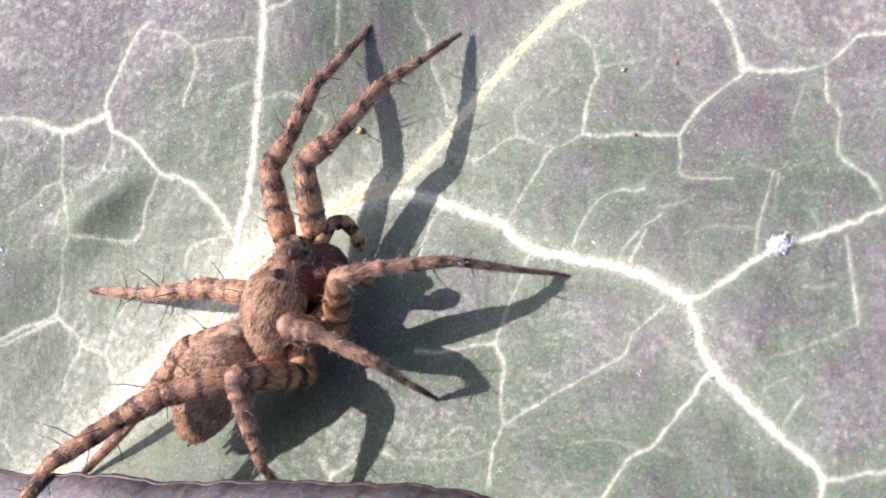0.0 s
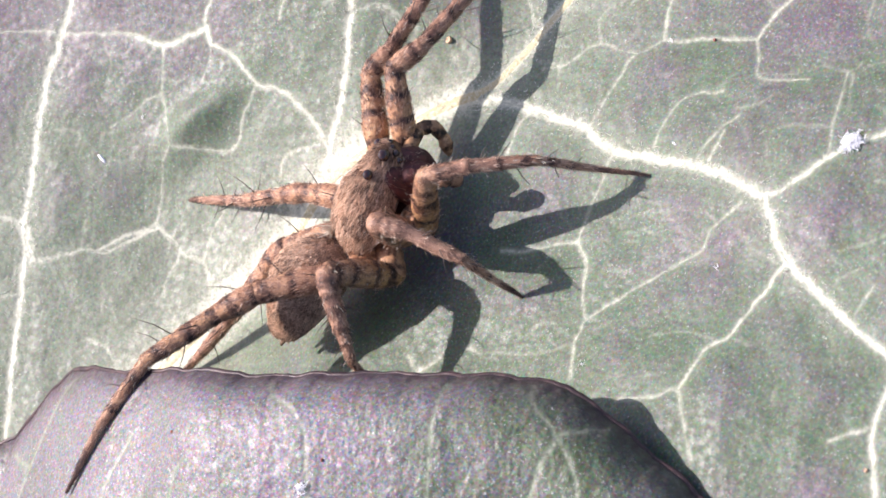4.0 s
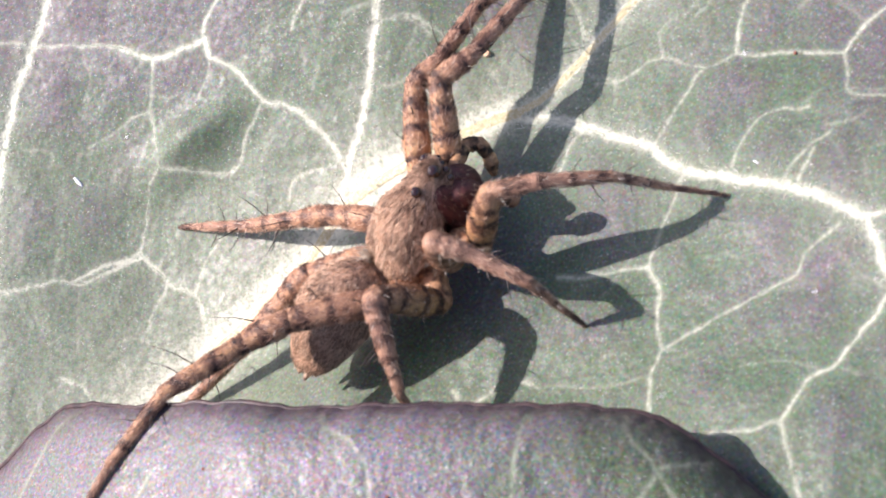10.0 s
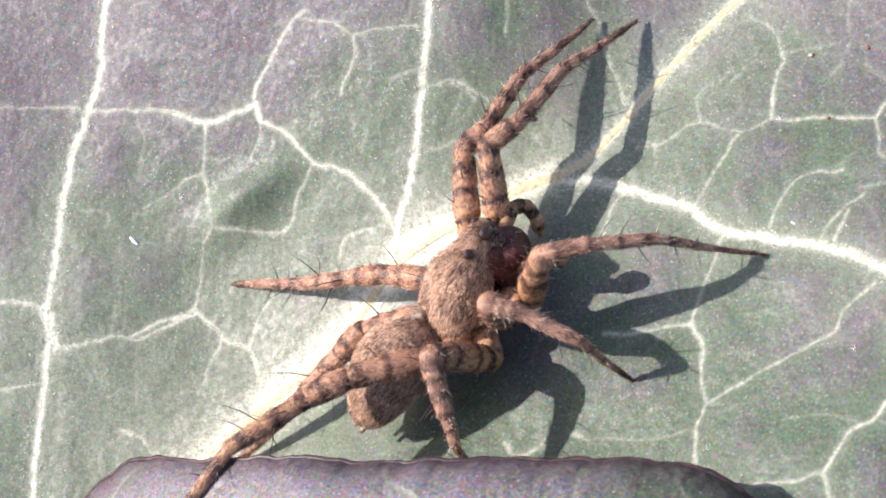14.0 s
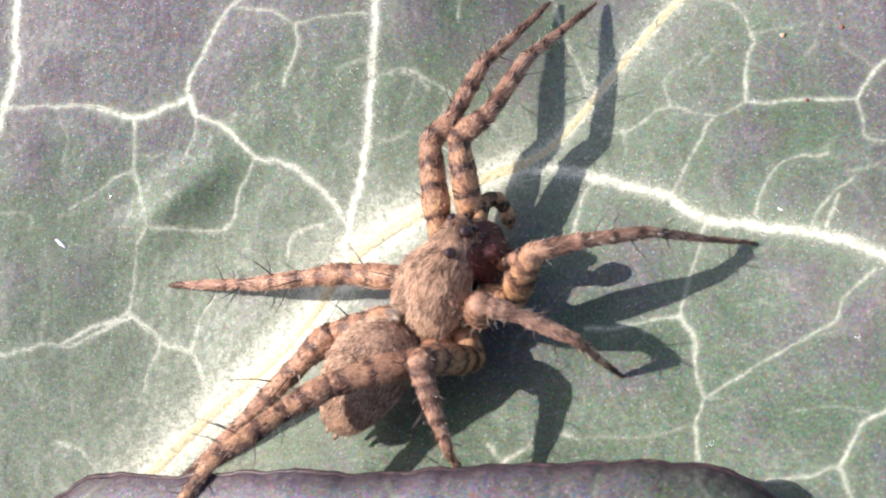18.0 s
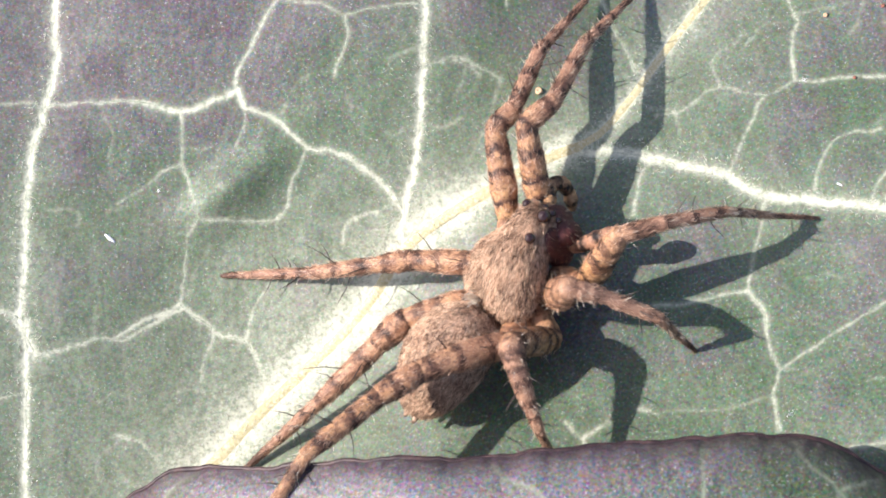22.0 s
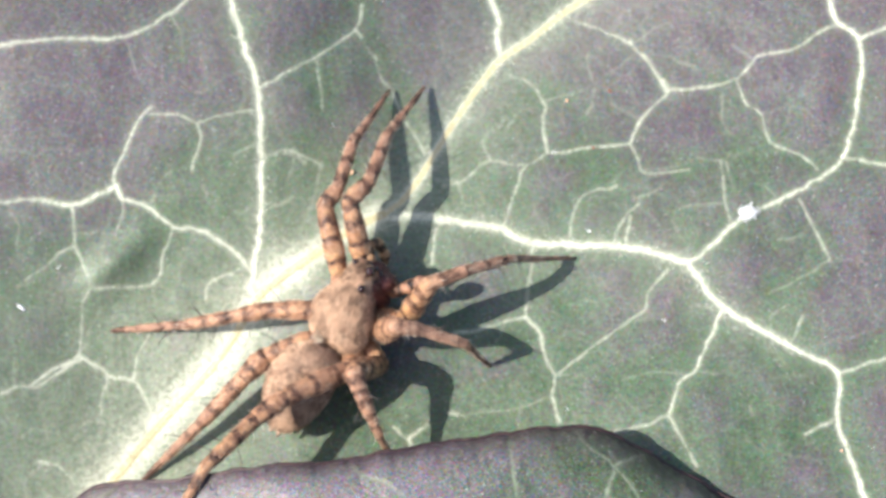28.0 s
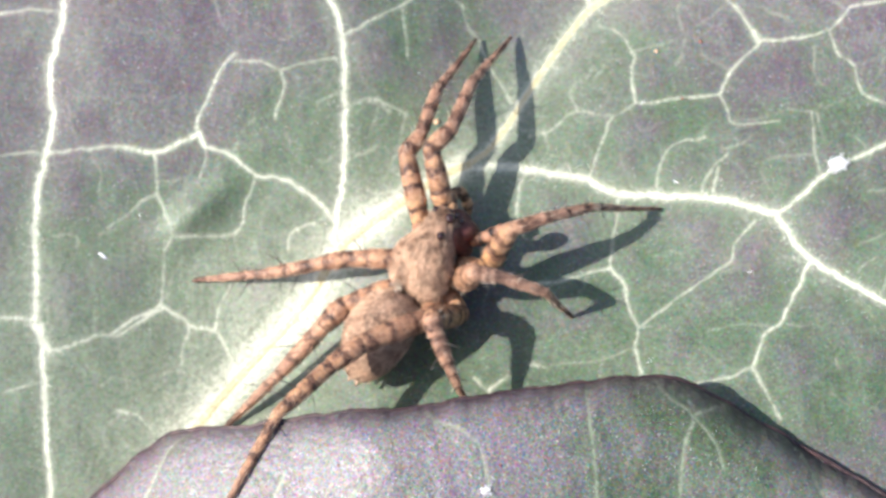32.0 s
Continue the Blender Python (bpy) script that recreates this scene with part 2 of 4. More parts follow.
HAIR_WHITE = hair_material("white_hair", (0.85, 0.78, 0.65), (0.72, 0.62, 0.47), (0.6, 0.48, 0.36))
_m = Mat("leaf_margin", 0.45, 0.45)
MARGIN = _m.done(_m.mix(_m.span(_m.noise(2500, 4.0, 0.7), 0.4, 0.65), (0.03, 0.016, 0.018), (0.085, 0.045, 0.042)), None, _m.noise(6000), 0.03)
_u = Mat("leaf_underside", 0.6, 0.3)
UNDER = _u.done(_u.mix(_u.noise(600, 4.0), (0.06, 0.08, 0.035), (0.09, 0.075, 0.06)))
_g = Mat("soil", 0.9, 0.2)
SOIL = _g.done(_g.mix(_g.span(_g.noise(400, 5.0, 0.7), 0.35, 0.7), (0.025, 0.018, 0.012), (0.085, 0.06, 0.04)), None, _g.noise(900, 6.0, 0.7), 0.8)
_w = Mat("white_speck", 0.6, 0.3)
WHITE = _w.done(_w.mix(_w.noise(9000), (0.92, 0.92, 0.92), (0.8, 0.8, 0.8)))
_o = Mat("tan_crumb", 0.7, 0.2)
TAN = _o.done(_o.mix(_o.noise(9000), (0.62, 0.36, 0.20), (0.75, 0.55, 0.38)))
_r = Mat("rust_speck", 0.7, 0.2)
RUST = _r.done(_r.mix(_r.noise(9000), (0.22, 0.08, 0.055), (0.34, 0.15, 0.11)))


# ---------------------------------------------------------------- mesh helpers
def mesh_of(name, verts, faces, material, smooth=True, attrs=None):
    """A mesh from coordinates in millimetres."""
    me = bpy.data.meshes.new(name)
    v = np.asarray(verts, dtype=np.float64) * MM
    me.from_pydata(v.tolist(), [], [tuple(int(i) for i in f) for f in faces])
    me.materials.append(material)
    if smooth:
        me.polygons.foreach_set("use_smooth", np.ones(len(me.polygons), dtype=bool))
    for key, values in (attrs or {}).items():
        a = me.attributes.new(key, "FLOAT", "POINT")
        a.data.foreach_set("value", np.asarray(values, dtype=np.float32))
    me.update()
    return me


def part(name, mesh, parent, label=""):
    ob = new(name, mesh)
    ob.parent = parent
    return tagged(ob, label=label) if label else ob


def smooth_path(pts, step):
    """A Catmull-Rom line through pts, resampled about every step."""
    p = np.asarray(pts, dtype=float)
    if len(p) == 2:
        n = max(2, int(np.linalg.norm(p[1] - p[0]) / step))
        return np.array([p[0] + (p[1] - p[0]) * i / n for i in range(n + 1)])
    q = np.vstack([2 * p[0] - p[1], p, 2 * p[-1] - p[-2]])
    out = []
    for i in range(1, len(q) - 2):
        a, b, c, d = q[i - 1:i + 3]
        n = max(2, int(np.linalg.norm(c - b) / step))
        for k in range(n):
            t = k / n
            out.append(0.5 * (2 * b + (c - a) * t + (2 * a - 5 * b + 4 * c - d) * t * t + (3 * b - a - 3 * c + d) * t ** 3))
    out.append(p[-1])
    return np.array(out)


def tube(pts, radii, n=14, squash=1.0, rough=0.0, seed=0):
    """Verts, faces and the position along of a round-ended tube through pts with these radii."""
    p, r = np.asarray(pts, float), np.asarray(radii, float)
    d = np.gradient(p, axis=0)
    d /= np.linalg.norm(d, axis=1)[:, None] + 1e-12
    side = np.cross(d, (0.0, 0.0, 1.0))
    bad = np.linalg.norm(side, axis=1) < 0.15
    side[bad] = np.cross(d[bad], (0.0, 1.0, 0.0))
    side /= np.linalg.norm(side, axis=1)[:, None]
    up = np.cross(side, d)
    rng = np.random.RandomState(seed)
    verts, faces, along = [], [], []
    length = np.concatenate([[0], np.cumsum(np.linalg.norm(np.diff(p, axis=0), axis=1))])
    length /= length[-1]
    for i in range(len(p)):
        for k in range(n):
            a = 2 * math.pi * k / n
            q = r[i] * (1 + rough * rng.uniform(-1, 1))
            verts.append(p[i] + q * (math.cos(a) * side[i] + squash * math.sin(a) * up[i]))
            along.append(length[i])
    for i in range(len(p) - 1):
        for k in range(n):
            k2 = (k + 1) % n
            faces.append((i * n + k, i * n + k2, (i + 1) * n + k2, (i + 1) * n + k))
    a = len(verts)
    verts += [p[0] - d[0] * r[0] * 0.35, p[-1] + d[-1] * r[-1] * 0.35]
    along += [0, 1]
    last = (len(p) - 1) * n
    for k in range(n):
        k2 = (k + 1) % n
        faces.append((a, k2, k))
        faces.append((a + 1, last + k, last + k2))
    return np.array(verts), faces, np.array(along)


def ridge(pts, radii, height):
    """Verts and faces of a low rounded ridge along pts, its borders sunk into the surface below."""
    p, r = np.asarray(pts, float), np.asarray(radii, float)
    d = np.gradient(p, axis=0)
    side = np.cross(d, (0.0, 0.0, 1.0))
    side /= np.linalg.norm(side, axis=1)[:, None] + 1e-12
    verts, faces = [], []
    for k, lift in ((-1.0, -0.7), (-0.55, 0.5), (0.0, 1.0), (0.55, 0.5), (1.0, -0.7)):
        verts.append(p + side * (k * r)[:, None] + np.outer(lift * height * r, (0.0, 0.0, 1.0)))
    n = len(p)
    for c in range(4):
        for i in range(n - 1):
            faces.append((c * n + i, (c + 1) * n + i, (c + 1) * n + i + 1, c * n + i + 1))
    return np.concatenate(verts), faces


def strands(roots, ways, lengths, width, lean=None):
    """Verts and faces of fine tapered hairs: three-sided needles with a slight bend."""
    rng = np.random.RandomState(11)
    verts, faces = [], []
    for root, way, ln in zip(roots, ways, lengths):
        way = way / (np.linalg.norm(way) + 1e-9)
        s = np.cross(way, rng.normal(size=3))
        s /= np.linalg.norm(s) + 1e-9
        s2 = np.cross(way, s)
        mid = root + way * ln * 0.55
        tip = root + way * ln + np.array((0, 0, -0.12)) * ln
        i = len(verts)
        w = width
        verts += [root + w * s, root - w * 0.5 * s + w * 0.87 * s2, root - w * 0.5 * s - w * 0.87 * s2,
                  mid + w * 0.7 * s, mid + w * 0.7 * (-0.5 * s + 0.87 * s2), mid + w * 0.7 * (-0.5 * s - 0.87 * s2), tip]
        for k in range(3):
            k2 = (k + 1) % 3
            faces.append((i + k, i + k2, i + 3 + k2, i + 3 + k))
            faces.append((i + 3 + k, i + 3 + k2, i + 6))
    return verts, faces


def bell(x, y, cx, cy, sx, sy, turn=0.0):
    c, s = math.cos(turn), math.sin(turn)
    u, v = (x - cx) * c + (y - cy) * s, -(x - cx) * s + (y - cy) * c
    return np.exp(-0.5 * ((u / sx) ** 2 + (v / sy) ** 2))


# ---------------------------------------------------------------- the large leaf
def leaf_height(x, y):
    """The lie of the large leaf: folded a little along the midrib, its far half rising, with swells, hollows and one small crease."""
    along = 0.745 * (x - 0.98) + 0.667 * (y - 3.29)
    across = -0.667 * (x - 0.98) + 0.745 * (y - 3.29)
    t = np.clip((-2.0 - along) / 7.5, 0, 1)
    t = t * t * (3 - 2 * t)
    rise = 0.33 * np.log1p(np.exp((across - 0.8) * 2.0)) / 2.0
    near = np.clip(1.0 - np.clip(-across, 0, None) / 3.5, 0, 1)
    h = -0.1 - 1.0 * t * near + rise
    h = h + 0.55 * bell(x, y, -2.4, 6.6, 2.2, 2.0) - 0.35 * bell(x, y, -8.2, -0.2, 1.6, 1.3)
    h = h + 0.5 * bell(x, y, 8.4, -4.6, 2.2, 1.6) - 0.3 * bell(x, y, 9.5, 5.2, 3.0, 2.0) + 0.2 * bell(x, y, 9.2, 0.3, 2.2, 1.6)
    h = h + 0.36 * bell(x, y, -7.15, 2.0, 0.85, 0.34, 0.55)
    return h - 0.8 * np.clip((np.hypot(x / 26.0, y / 20.0) - 0.75) / 0.5, 0, 1) ** 2


VEINS = []


def vein(width, *pts):
    VEINS.append((width, smooth_path(pts, 0.22)))


vein(0.20, (-8.30, -4.18), (-7.85, -3.75), (-6.76, -2.64), (-5.70, -1.68), (-4.74, -0.88), (-4.03, -0.13), (-3.31, 0.79), (-2.70, 1.23), (-2.10, 1.56), (-1.44, 1.89), (-0.16, 2.54), (0.42, 2.74), (1.12, 3.06), (1.85, 3.87), (2.59, 4.89), (3.34, 5.84), (3.98, 6.58), (4.48, 7.03), (5.28, 7.46), (6.37, 8.17), (7.40, 8.64), (8.43, 9.11))
vein(0.08, (-10.31, 7.74), (-11.10, 7.84), (-12.07, 7.82))
vein(0.18, (-11.74, -0.64), (-11.79, -1.96), (-11.89, -3.81), (-11.91, -5.38), (-11.94, -6.89))
vein(0.2, (-3.42, 1.12), (-3.02, 2.30), (-2.67, 4.23), (-2.46, 6.33), (-2.71, 7.62), (-2.97, 9.12))
vein(0.26, (0.39, 2.70), (1.74, 2.54), (3.79, 1.96), (4.70, 1.42), (7.22, 0.96), (8.98, 0.25))
vein(0.2, (8.98, 0.25), (9.77, -1.08), (11.57, -2.51))
vein(0.16, (11.57, -2.51), (12.76, -3.37), (12.56, -4.64), (12.75, -5.62), (13.05, -6.96))
vein(0.14, (9.14, 0.28), (10.86, 1.46), (12.11, 1.90), (13.65, 2.80), (14.37, 4.74), (14.56, 6.24), (14.00, 6.83), (13.86, 7.70))
vein(0.1, (13.65, 2.80), (14.85, 2.44))
vein(0.1, (12.76, -3.37), (14.13, -3.12))
vein(0.1, (14.56, 6.24), (15.36, 6.47))
vein(0.18, (4.31, 6.98), (4.31, 7.50), (4.41, 8.01), (4.26, 8.83))
vein(0.1, (-9.48, 8.20), (-7.88, 8.25), (-5.99, 8.14), (-4.50, 8.74))
vein(0.09, (-2.37, 6.40), (-0.89, 7.15), (0.36, 7.94), (0.67, 8.66))
vein(0.05, (-0.75, 7.06), (-0.74, 5.81))
vein(0.05, (-2.29, 4.66), (-1.68, 4.55), (-1.40, 4.32))
vein(0.06, (0.90, 7.21), (0.92, 6.73), (1.32, 6.09))
vein(0.05, (11.58, -2.42), (11.99, -1.65))
vein(0.07, (12.56, -4.64), (11.66, -5.03))
vein(0.09, (8.06, 7.03), (7.27, 7.53), (6.65, 7.80))
vein(0.07, (12.29, 6.18), (12.83, 6.27), (13.32, 6.56), (13.98, 6.75))
vein(0.04, (8.27, 7.02), (8.88, 7.37), (9.38, 7.47))
vein(0.06, (5.27, 6.00), (4.94, 6.27), (4.56, 6.48))
vein(0.05, (0.41, 7.98), (0.69, 7.45), (0.92, 7.13))
vein(0.06, (-4.52, 8.76), (-4.07, 9.11))
vein(0.03, (-4.67, 8.67), (-4.41, 8.08), (-4.38, 7.60))
vein(0.03, (-5.99, 8.14), (-5.88, 7.73), (-5.73, 6.94))
vein(0.14, (-3.25, 1.57), (-3.83, 2.24), (-4.61, 2.81), (-5.32, 2.93), (-6.00, 3.59), (-6.60, 3.85), (-6.78, 4.19))
vein(0.12, (-6.78, 4.19), (-7.52, 3.93), (-8.12, 3.84), (-8.94, 4.00))
vein(0.08, (-6.78, 4.22), (-6.75, 4.51), (-6.29, 5.25), (-5.91, 5.81), (-5.49, 6.14))
vein(0.06, (-5.51, 5.96), (-4.74, 5.85), (-4.25, 5.59), (-3.74, 5.70), (-2.61, 5.79))
vein(0.06, (-4.25, 5.59), (-4.18, 5.23), (-4.48, 4.55), (-4.57, 4.38))
vein(0.04, (-5.81, 3.63), (-5.56, 4.15), (-5.14, 4.41))
vein(0.05, (-6.70, 3.80), (-6.66, 3.51), (-6.90, 3.04))
vein(0.07, (-8.12, 3.84), (-8.07, 3.34), (-8.17, 2.70))
vein(0.05, (-8.17, 2.70), (-8.63, 2.54), (-9.24, 2.14), (-9.64, 1.91))
vein(0.06, (-8.17, 2.70), (-7.95, 2.14), (-7.86, 1.52), (-8.12, 1.21), (-8.28, 0.65), (-8.45, -0.13))
vein(0.06, (-5.32, 2.93), (-5.53, 2.50), (-5.76, 2.16), (-5.88, 1.76), (-6.17, 1.49), (-7.10, 1.50), (-7.79, 1.51))
vein(0.04, (-6.17, 1.49), (-6.09, 1.01))
vein(0.05, (-4.67, 0.93), (-4.56, 1.34), (-4.03, 1.55), (-3.37, 1.69))
vein(0.04, (-2.76, 4.86), (-3.33, 4.67))
vein(0.07, (-2.54, 4.54), (-1.98, 4.69), (-1.68, 4.65), (-1.50, 4.54), (-0.98, 4.27))
vein(0.04, (-0.98, 4.27), (-1.22, 3.54), (-1.65, 2.70), (-1.94, 2.10))
vein(0.12, (-9.83, -0.92), (-9.22, -0.57), (-8.48, -0.16))
vein(0.1, (-8.48, -0.16), (-7.81, -0.69), (-7.69, -0.82), (-7.05, -1.00))
vein(0.05, (-7.75, -0.82), (-7.95, -1.33), (-8.01, -1.84))
vein(0.08, (-7.05, -1.00), (-6.81, -1.37), (-6.56, -2.01))
vein(0.06, (-7.05, -1.00), (-6.82, -0.37), (-6.45, 0.15))
vein(0.06, (-9.89, -3.09), (-9.28, -3.28), (-8.87, -3.85))
vein(0.09, (1.97, 4.40), (1.68, 4.99), (1.35, 5.74), (1.26, 6.17))
vein(0.08, (1.85, 1.16), (2.05, 2.12), (2.25, 2.30))
vein(0.06, (3.94, 1.98), (4.07, 2.23), (4.34, 2.87), (4.73, 3.66))
vein(0.08, (2.39, 3.40), (2.90, 3.43), (3.28, 3.73), (3.79, 3.96), (4.79, 3.74), (5.42, 4.05), (5.61, 4.01), (6.67, 4.04), (7.78, 4.03))
vein(0.1, (7.78, 4.03), (8.18, 4.74), (8.69, 5.17), (9.01, 5.47), (8.90, 5.81))
vein(0.05, (7.78, 3.99), (7.96, 3.48), (8.13, 3.06), (9.37, 3.03))
vein(0.07, (5.42, 4.05), (5.37, 4.65), (5.46, 5.38), (5.40, 5.71), (5.28, 5.98))
vein(0.03, (4.57, 5.24), (4.83, 5.38), (5.33, 5.39))
vein(0.05, (3.79, 3.96), (3.61, 4.37), (3.68, 4.70), (3.94, 4.88))
vein(0.07, (5.81, 1.45), (5.94, 2.09), (6.20, 2.53), (6.52, 2.71), (7.26, 2.79))
vein(0.05, (7.33, 1.08), (7.55, 1.83))
vein(0.09, (2.32, -0.91), (3.07, -0.92), (3.82, -0.78), (4.32, -0.73))
vein(0.06, (4.32, -0.73), (4.40, -0.25), (4.63, 0.76), (4.74, 1.33))
vein(0.09, (4.32, -0.73), (4.68, -1.29), (4.75, -1.93), (4.97, -2.52), (4.83, -3.08), (4.94, -3.84))
vein(0.04, (4.97, -2.52), (5.28, -2.54))
vein(0.03, (4.83, -3.08), (3.77, -3.32), (2.53, -3.30))
vein(0.06, (8.43, 0.12), (7.79, -0.52), (7.65, -0.95), (6.78, -1.45), (6.16, -1.78), (5.53, -2.18), (5.00, -2.52))
vein(0.12, (9.76, -1.29), (9.19, -2.26), (8.81, -2.94), (8.45, -3.11), (8.00, -4.10))
vein(0.07, (8.00, -4.10), (7.33, -4.30), (6.48, -4.35))
vein(0.09, (8.00, -4.17), (8.17, -4.61), (8.44, -5.23), (8.60, -5.59))
vein(0.03, (8.57, -2.97), (7.73, -2.80), (6.87, -2.89))
vein(0.08, (0.33, -3.42), (0.68, -3.81), (0.73, -4.07))
vein(0.07, (0.68, -3.81), (1.28, -3.47))
vein(0.06, (1.91, -3.20), (2.34, -3.35))
vein(0.05, (7.00, 1.13), (7.09, 1.35), (7.51, 1.94), (7.86, 2.20))
vein(0.03, (5.35, 5.56), (6.45, 5.73), (6.96, 5.98), (7.73, 6.36), (8.29, 6.73))
vein(0.1, (8.98, 5.50), (8.65, 6.21), (8.28, 6.79), (8.10, 7.05))
vein(0.09, (8.98, 5.50), (10.10, 5.47), (10.98, 5.56), (11.65, 6.12), (12.30, 6.18))
vein(0.07, (10.98, 5.56), (11.22, 4.72), (11.57, 4.39), (11.68, 3.61), (12.55, 3.01), (12.94, 2.56))
vein(0.03, (8.17, 4.74), (7.85, 4.94), (7.36, 5.33))
vein(0.04, (8.00, 3.21), (8.58, 3.14), (9.25, 3.20), (9.63, 3.33), (10.28, 3.18), (10.58, 3.38))
vein(0.05, (10.28, 3.18), (10.26, 2.52), (10.23, 1.86), (10.33, 1.22))
vein(0.04, (10.23, 1.86), (9.47, 1.93), (8.94, 1.86))
vein(0.04, (11.79, 1.74), (11.40, 2.26))
vein(0.06, (12.31, 1.75), (12.60, 1.00), (12.78, 0.39), (12.94, -0.15))
vein(0.03, (12.94, -0.15), (11.89, -0.66), (11.28, -0.86))
vein(0.2, (-10.06, 8.19), (-10.36, 7.14), (-10.71, 6.28), (-10.79, 5.57), (-10.84, 4.87), (-11.10, 4.03), (-11.42, 3.19), (-11.62, 2.02), (-11.78, 0.35), (-11.88, -0.56), (-11.60, -1.30))
vein(0.11, (-11.10, 4.01), (-9.28, 4.06), (-8.11, 3.80))
vein(0.1, (-12.96, -0.45), (-12.27, -0.44), (-11.88, -0.56))
vein(0.1, (-11.59, -1.43), (-10.87, -1.21), (-10.24, -0.98), (-9.72, -0.98), (-8.99, -0.57), (-8.42, -0.26))
vein(0.07, (-12.82, -2.42), (-12.00, -2.23), (-11.57, -2.13))
vein(0.03, (-9.71, -1.05), (-9.54, -2.54))
vein(0.06, (-13.29, 3.99), (-11.89, 4.07), (-11.17, 4.03))
vein(0.03, (-9.87, 3.81), (-9.64, 3.38), (-9.78, 2.88))
# faint veinlets inside the fields
vein(0.045, (-4.35, 3.91), (-4.23, 3.74), (-4.04, 3.70))
vein(0.045, (-8.07, 3.06), (-7.79, 3.01), (-7.55, 3.02))
vein(0.045, (-10.27, -0.29), (-10.31, -0.88))
vein(0.045, (-9.74, -3.18), (-10.10, -3.44), (-10.35, -3.67), (-10.28, -4.05))
vein(0.045, (-7.93, -2.11), (-8.40, -2.06), (-8.66, -2.26), (-8.83, -2.55))
vein(0.045, (-11.08, -1.42), (-10.86, -1.77), (-10.61, -2.12))
vein(0.045, (-9.80, -2.14), (-10.07, -2.28), (-10.25, -2.41))
vein(0.045, (-7.69, 1.02), (-8.08, 0.47), (-8.32, -0.06))
vein(0.045, (2.77, 3.46), (2.87, 3.03), (2.94, 2.71))
vein(0.045, (7.15, 2.92), (7.32, 3.00), (7.45, 3.19))
vein(0.045, (-0.11, 3.71), (0.11, 3.41), (0.36, 3.14))
vein(0.045, (5.62, -0.52), (5.99, -0.60))
vein(0.045, (2.26, 3.60), (2.71, 3.46))
vein(0.045, (-3.50, 3.17), (-3.38, 3.09), (-3.15, 3.23))
vein(0.045, (-2.62, 3.34), (-2.26, 3.24), (-1.88, 3.45))
vein(0.045, (-1.65, 4.67), (-1.80, 4.16), (-1.92, 3.99))
vein(0.045, (-10.86, 5.99), (-10.33, 5.92))
vein(0.045, (-11.17, 1.75), (-10.62, 1.76), (-10.49, 1.74))
vein(0.045, (-10.53, 1.74), (-10.53, 1.40))
vein(0.045, (-9.88, 1.77), (-9.43, 1.90))
vein(0.045, (10.42, 3.12), (10.47, 2.57), (10.57, 2.27))
vein(0.045, (10.53, 5.13), (10.48, 4.31), (10.65, 3.96))
vein(0.045, (10.99, 6.59), (11.24, 6.35), (11.48, 6.10))
vein(0.045, (8.71, 1.56), (8.82, 1.19), (8.99, 0.88))
vein(0.045, (12.27, 4.07), (12.33, 4.39), (12.47, 4.54))
vein(0.045, (4.29, 5.22), (4.11, 4.92), (3.71, 4.72))
vein(0.045, (9.12, -0.98), (9.41, -1.09), (9.74, -1.28))
vein(0.045, (9.08, -2.96), (9.37, -3.07))
vein(0.045, (10.01, -4.99), (10.17, -5.15), (10.38, -5.36))
vein(0.045, (10.24, -4.09), (10.34, -4.36))
vein(0.045, (6.02, -0.45), (6.32, -0.57))
vein(0.045, (7.07, 6.03), (6.90, 5.53), (6.64, 5.07))
vein(0.030, (4.61, 5.26), (4.45, 5.00), (4.27, 4.79))
vein(0.030, (6.91, 6.05), (6.84, 6.58), (6.91, 6.84))
vein(0.030, (9.17, 6.53), (9.42, 6.27), (9.88, 6.06))
vein(0.030, (10.66, 3.22), (10.90, 3.34), (11.17, 3.41))
vein(0.030, (7.72, 2.36), (8.33, 2.49), (8.56, 2.69))
vein(0.030, (9.88, -1.67), (10.26, -1.85))
vein(0.030, (8.92, -1.02), (9.29, -1.13))
vein(0.030, (11.36, -2.97), (11.00, -2.49), (10.88, -2.25))
vein(0.030, (11.08, -1.63), (11.31, -1.43), (11.61, -1.30))
vein(0.030, (11.58, 0.61), (12.23, 0.66))

# the broad pale strip along the midrib
BANDS = [(0.85, smooth_path(((-8.30, -4.18), (-7.85, -3.75), (-6.76, -2.64), (-5.70, -1.68), (-4.74, -0.88), (-4.03, -0.13), (-3.31, 0.79), (-2.70, 1.23), (-2.10, 1.56)), 0.3)), (0.51, smooth_path(((-2.10, 1.56), (-1.44, 1.89), (-0.16, 2.54), (0.42, 2.74)), 0.3)), (0.30, smooth_path(((0.42, 2.74), (1.12, 3.06), (1.85, 3.87), (2.59, 4.89), (3.34, 5.84), (3.98, 6.58), (4.48, 7.03), (5.28, 7.46), (6.37, 8.17), (7.40, 8.64), (8.43, 9.11)), 0.3))]

rs = np.random.RandomState(5)
for width, line in VEINS[1:]:
    line[1:-1] += rs.normal(0, 0.018 + 0.01 * width, line[1:-1].shape)


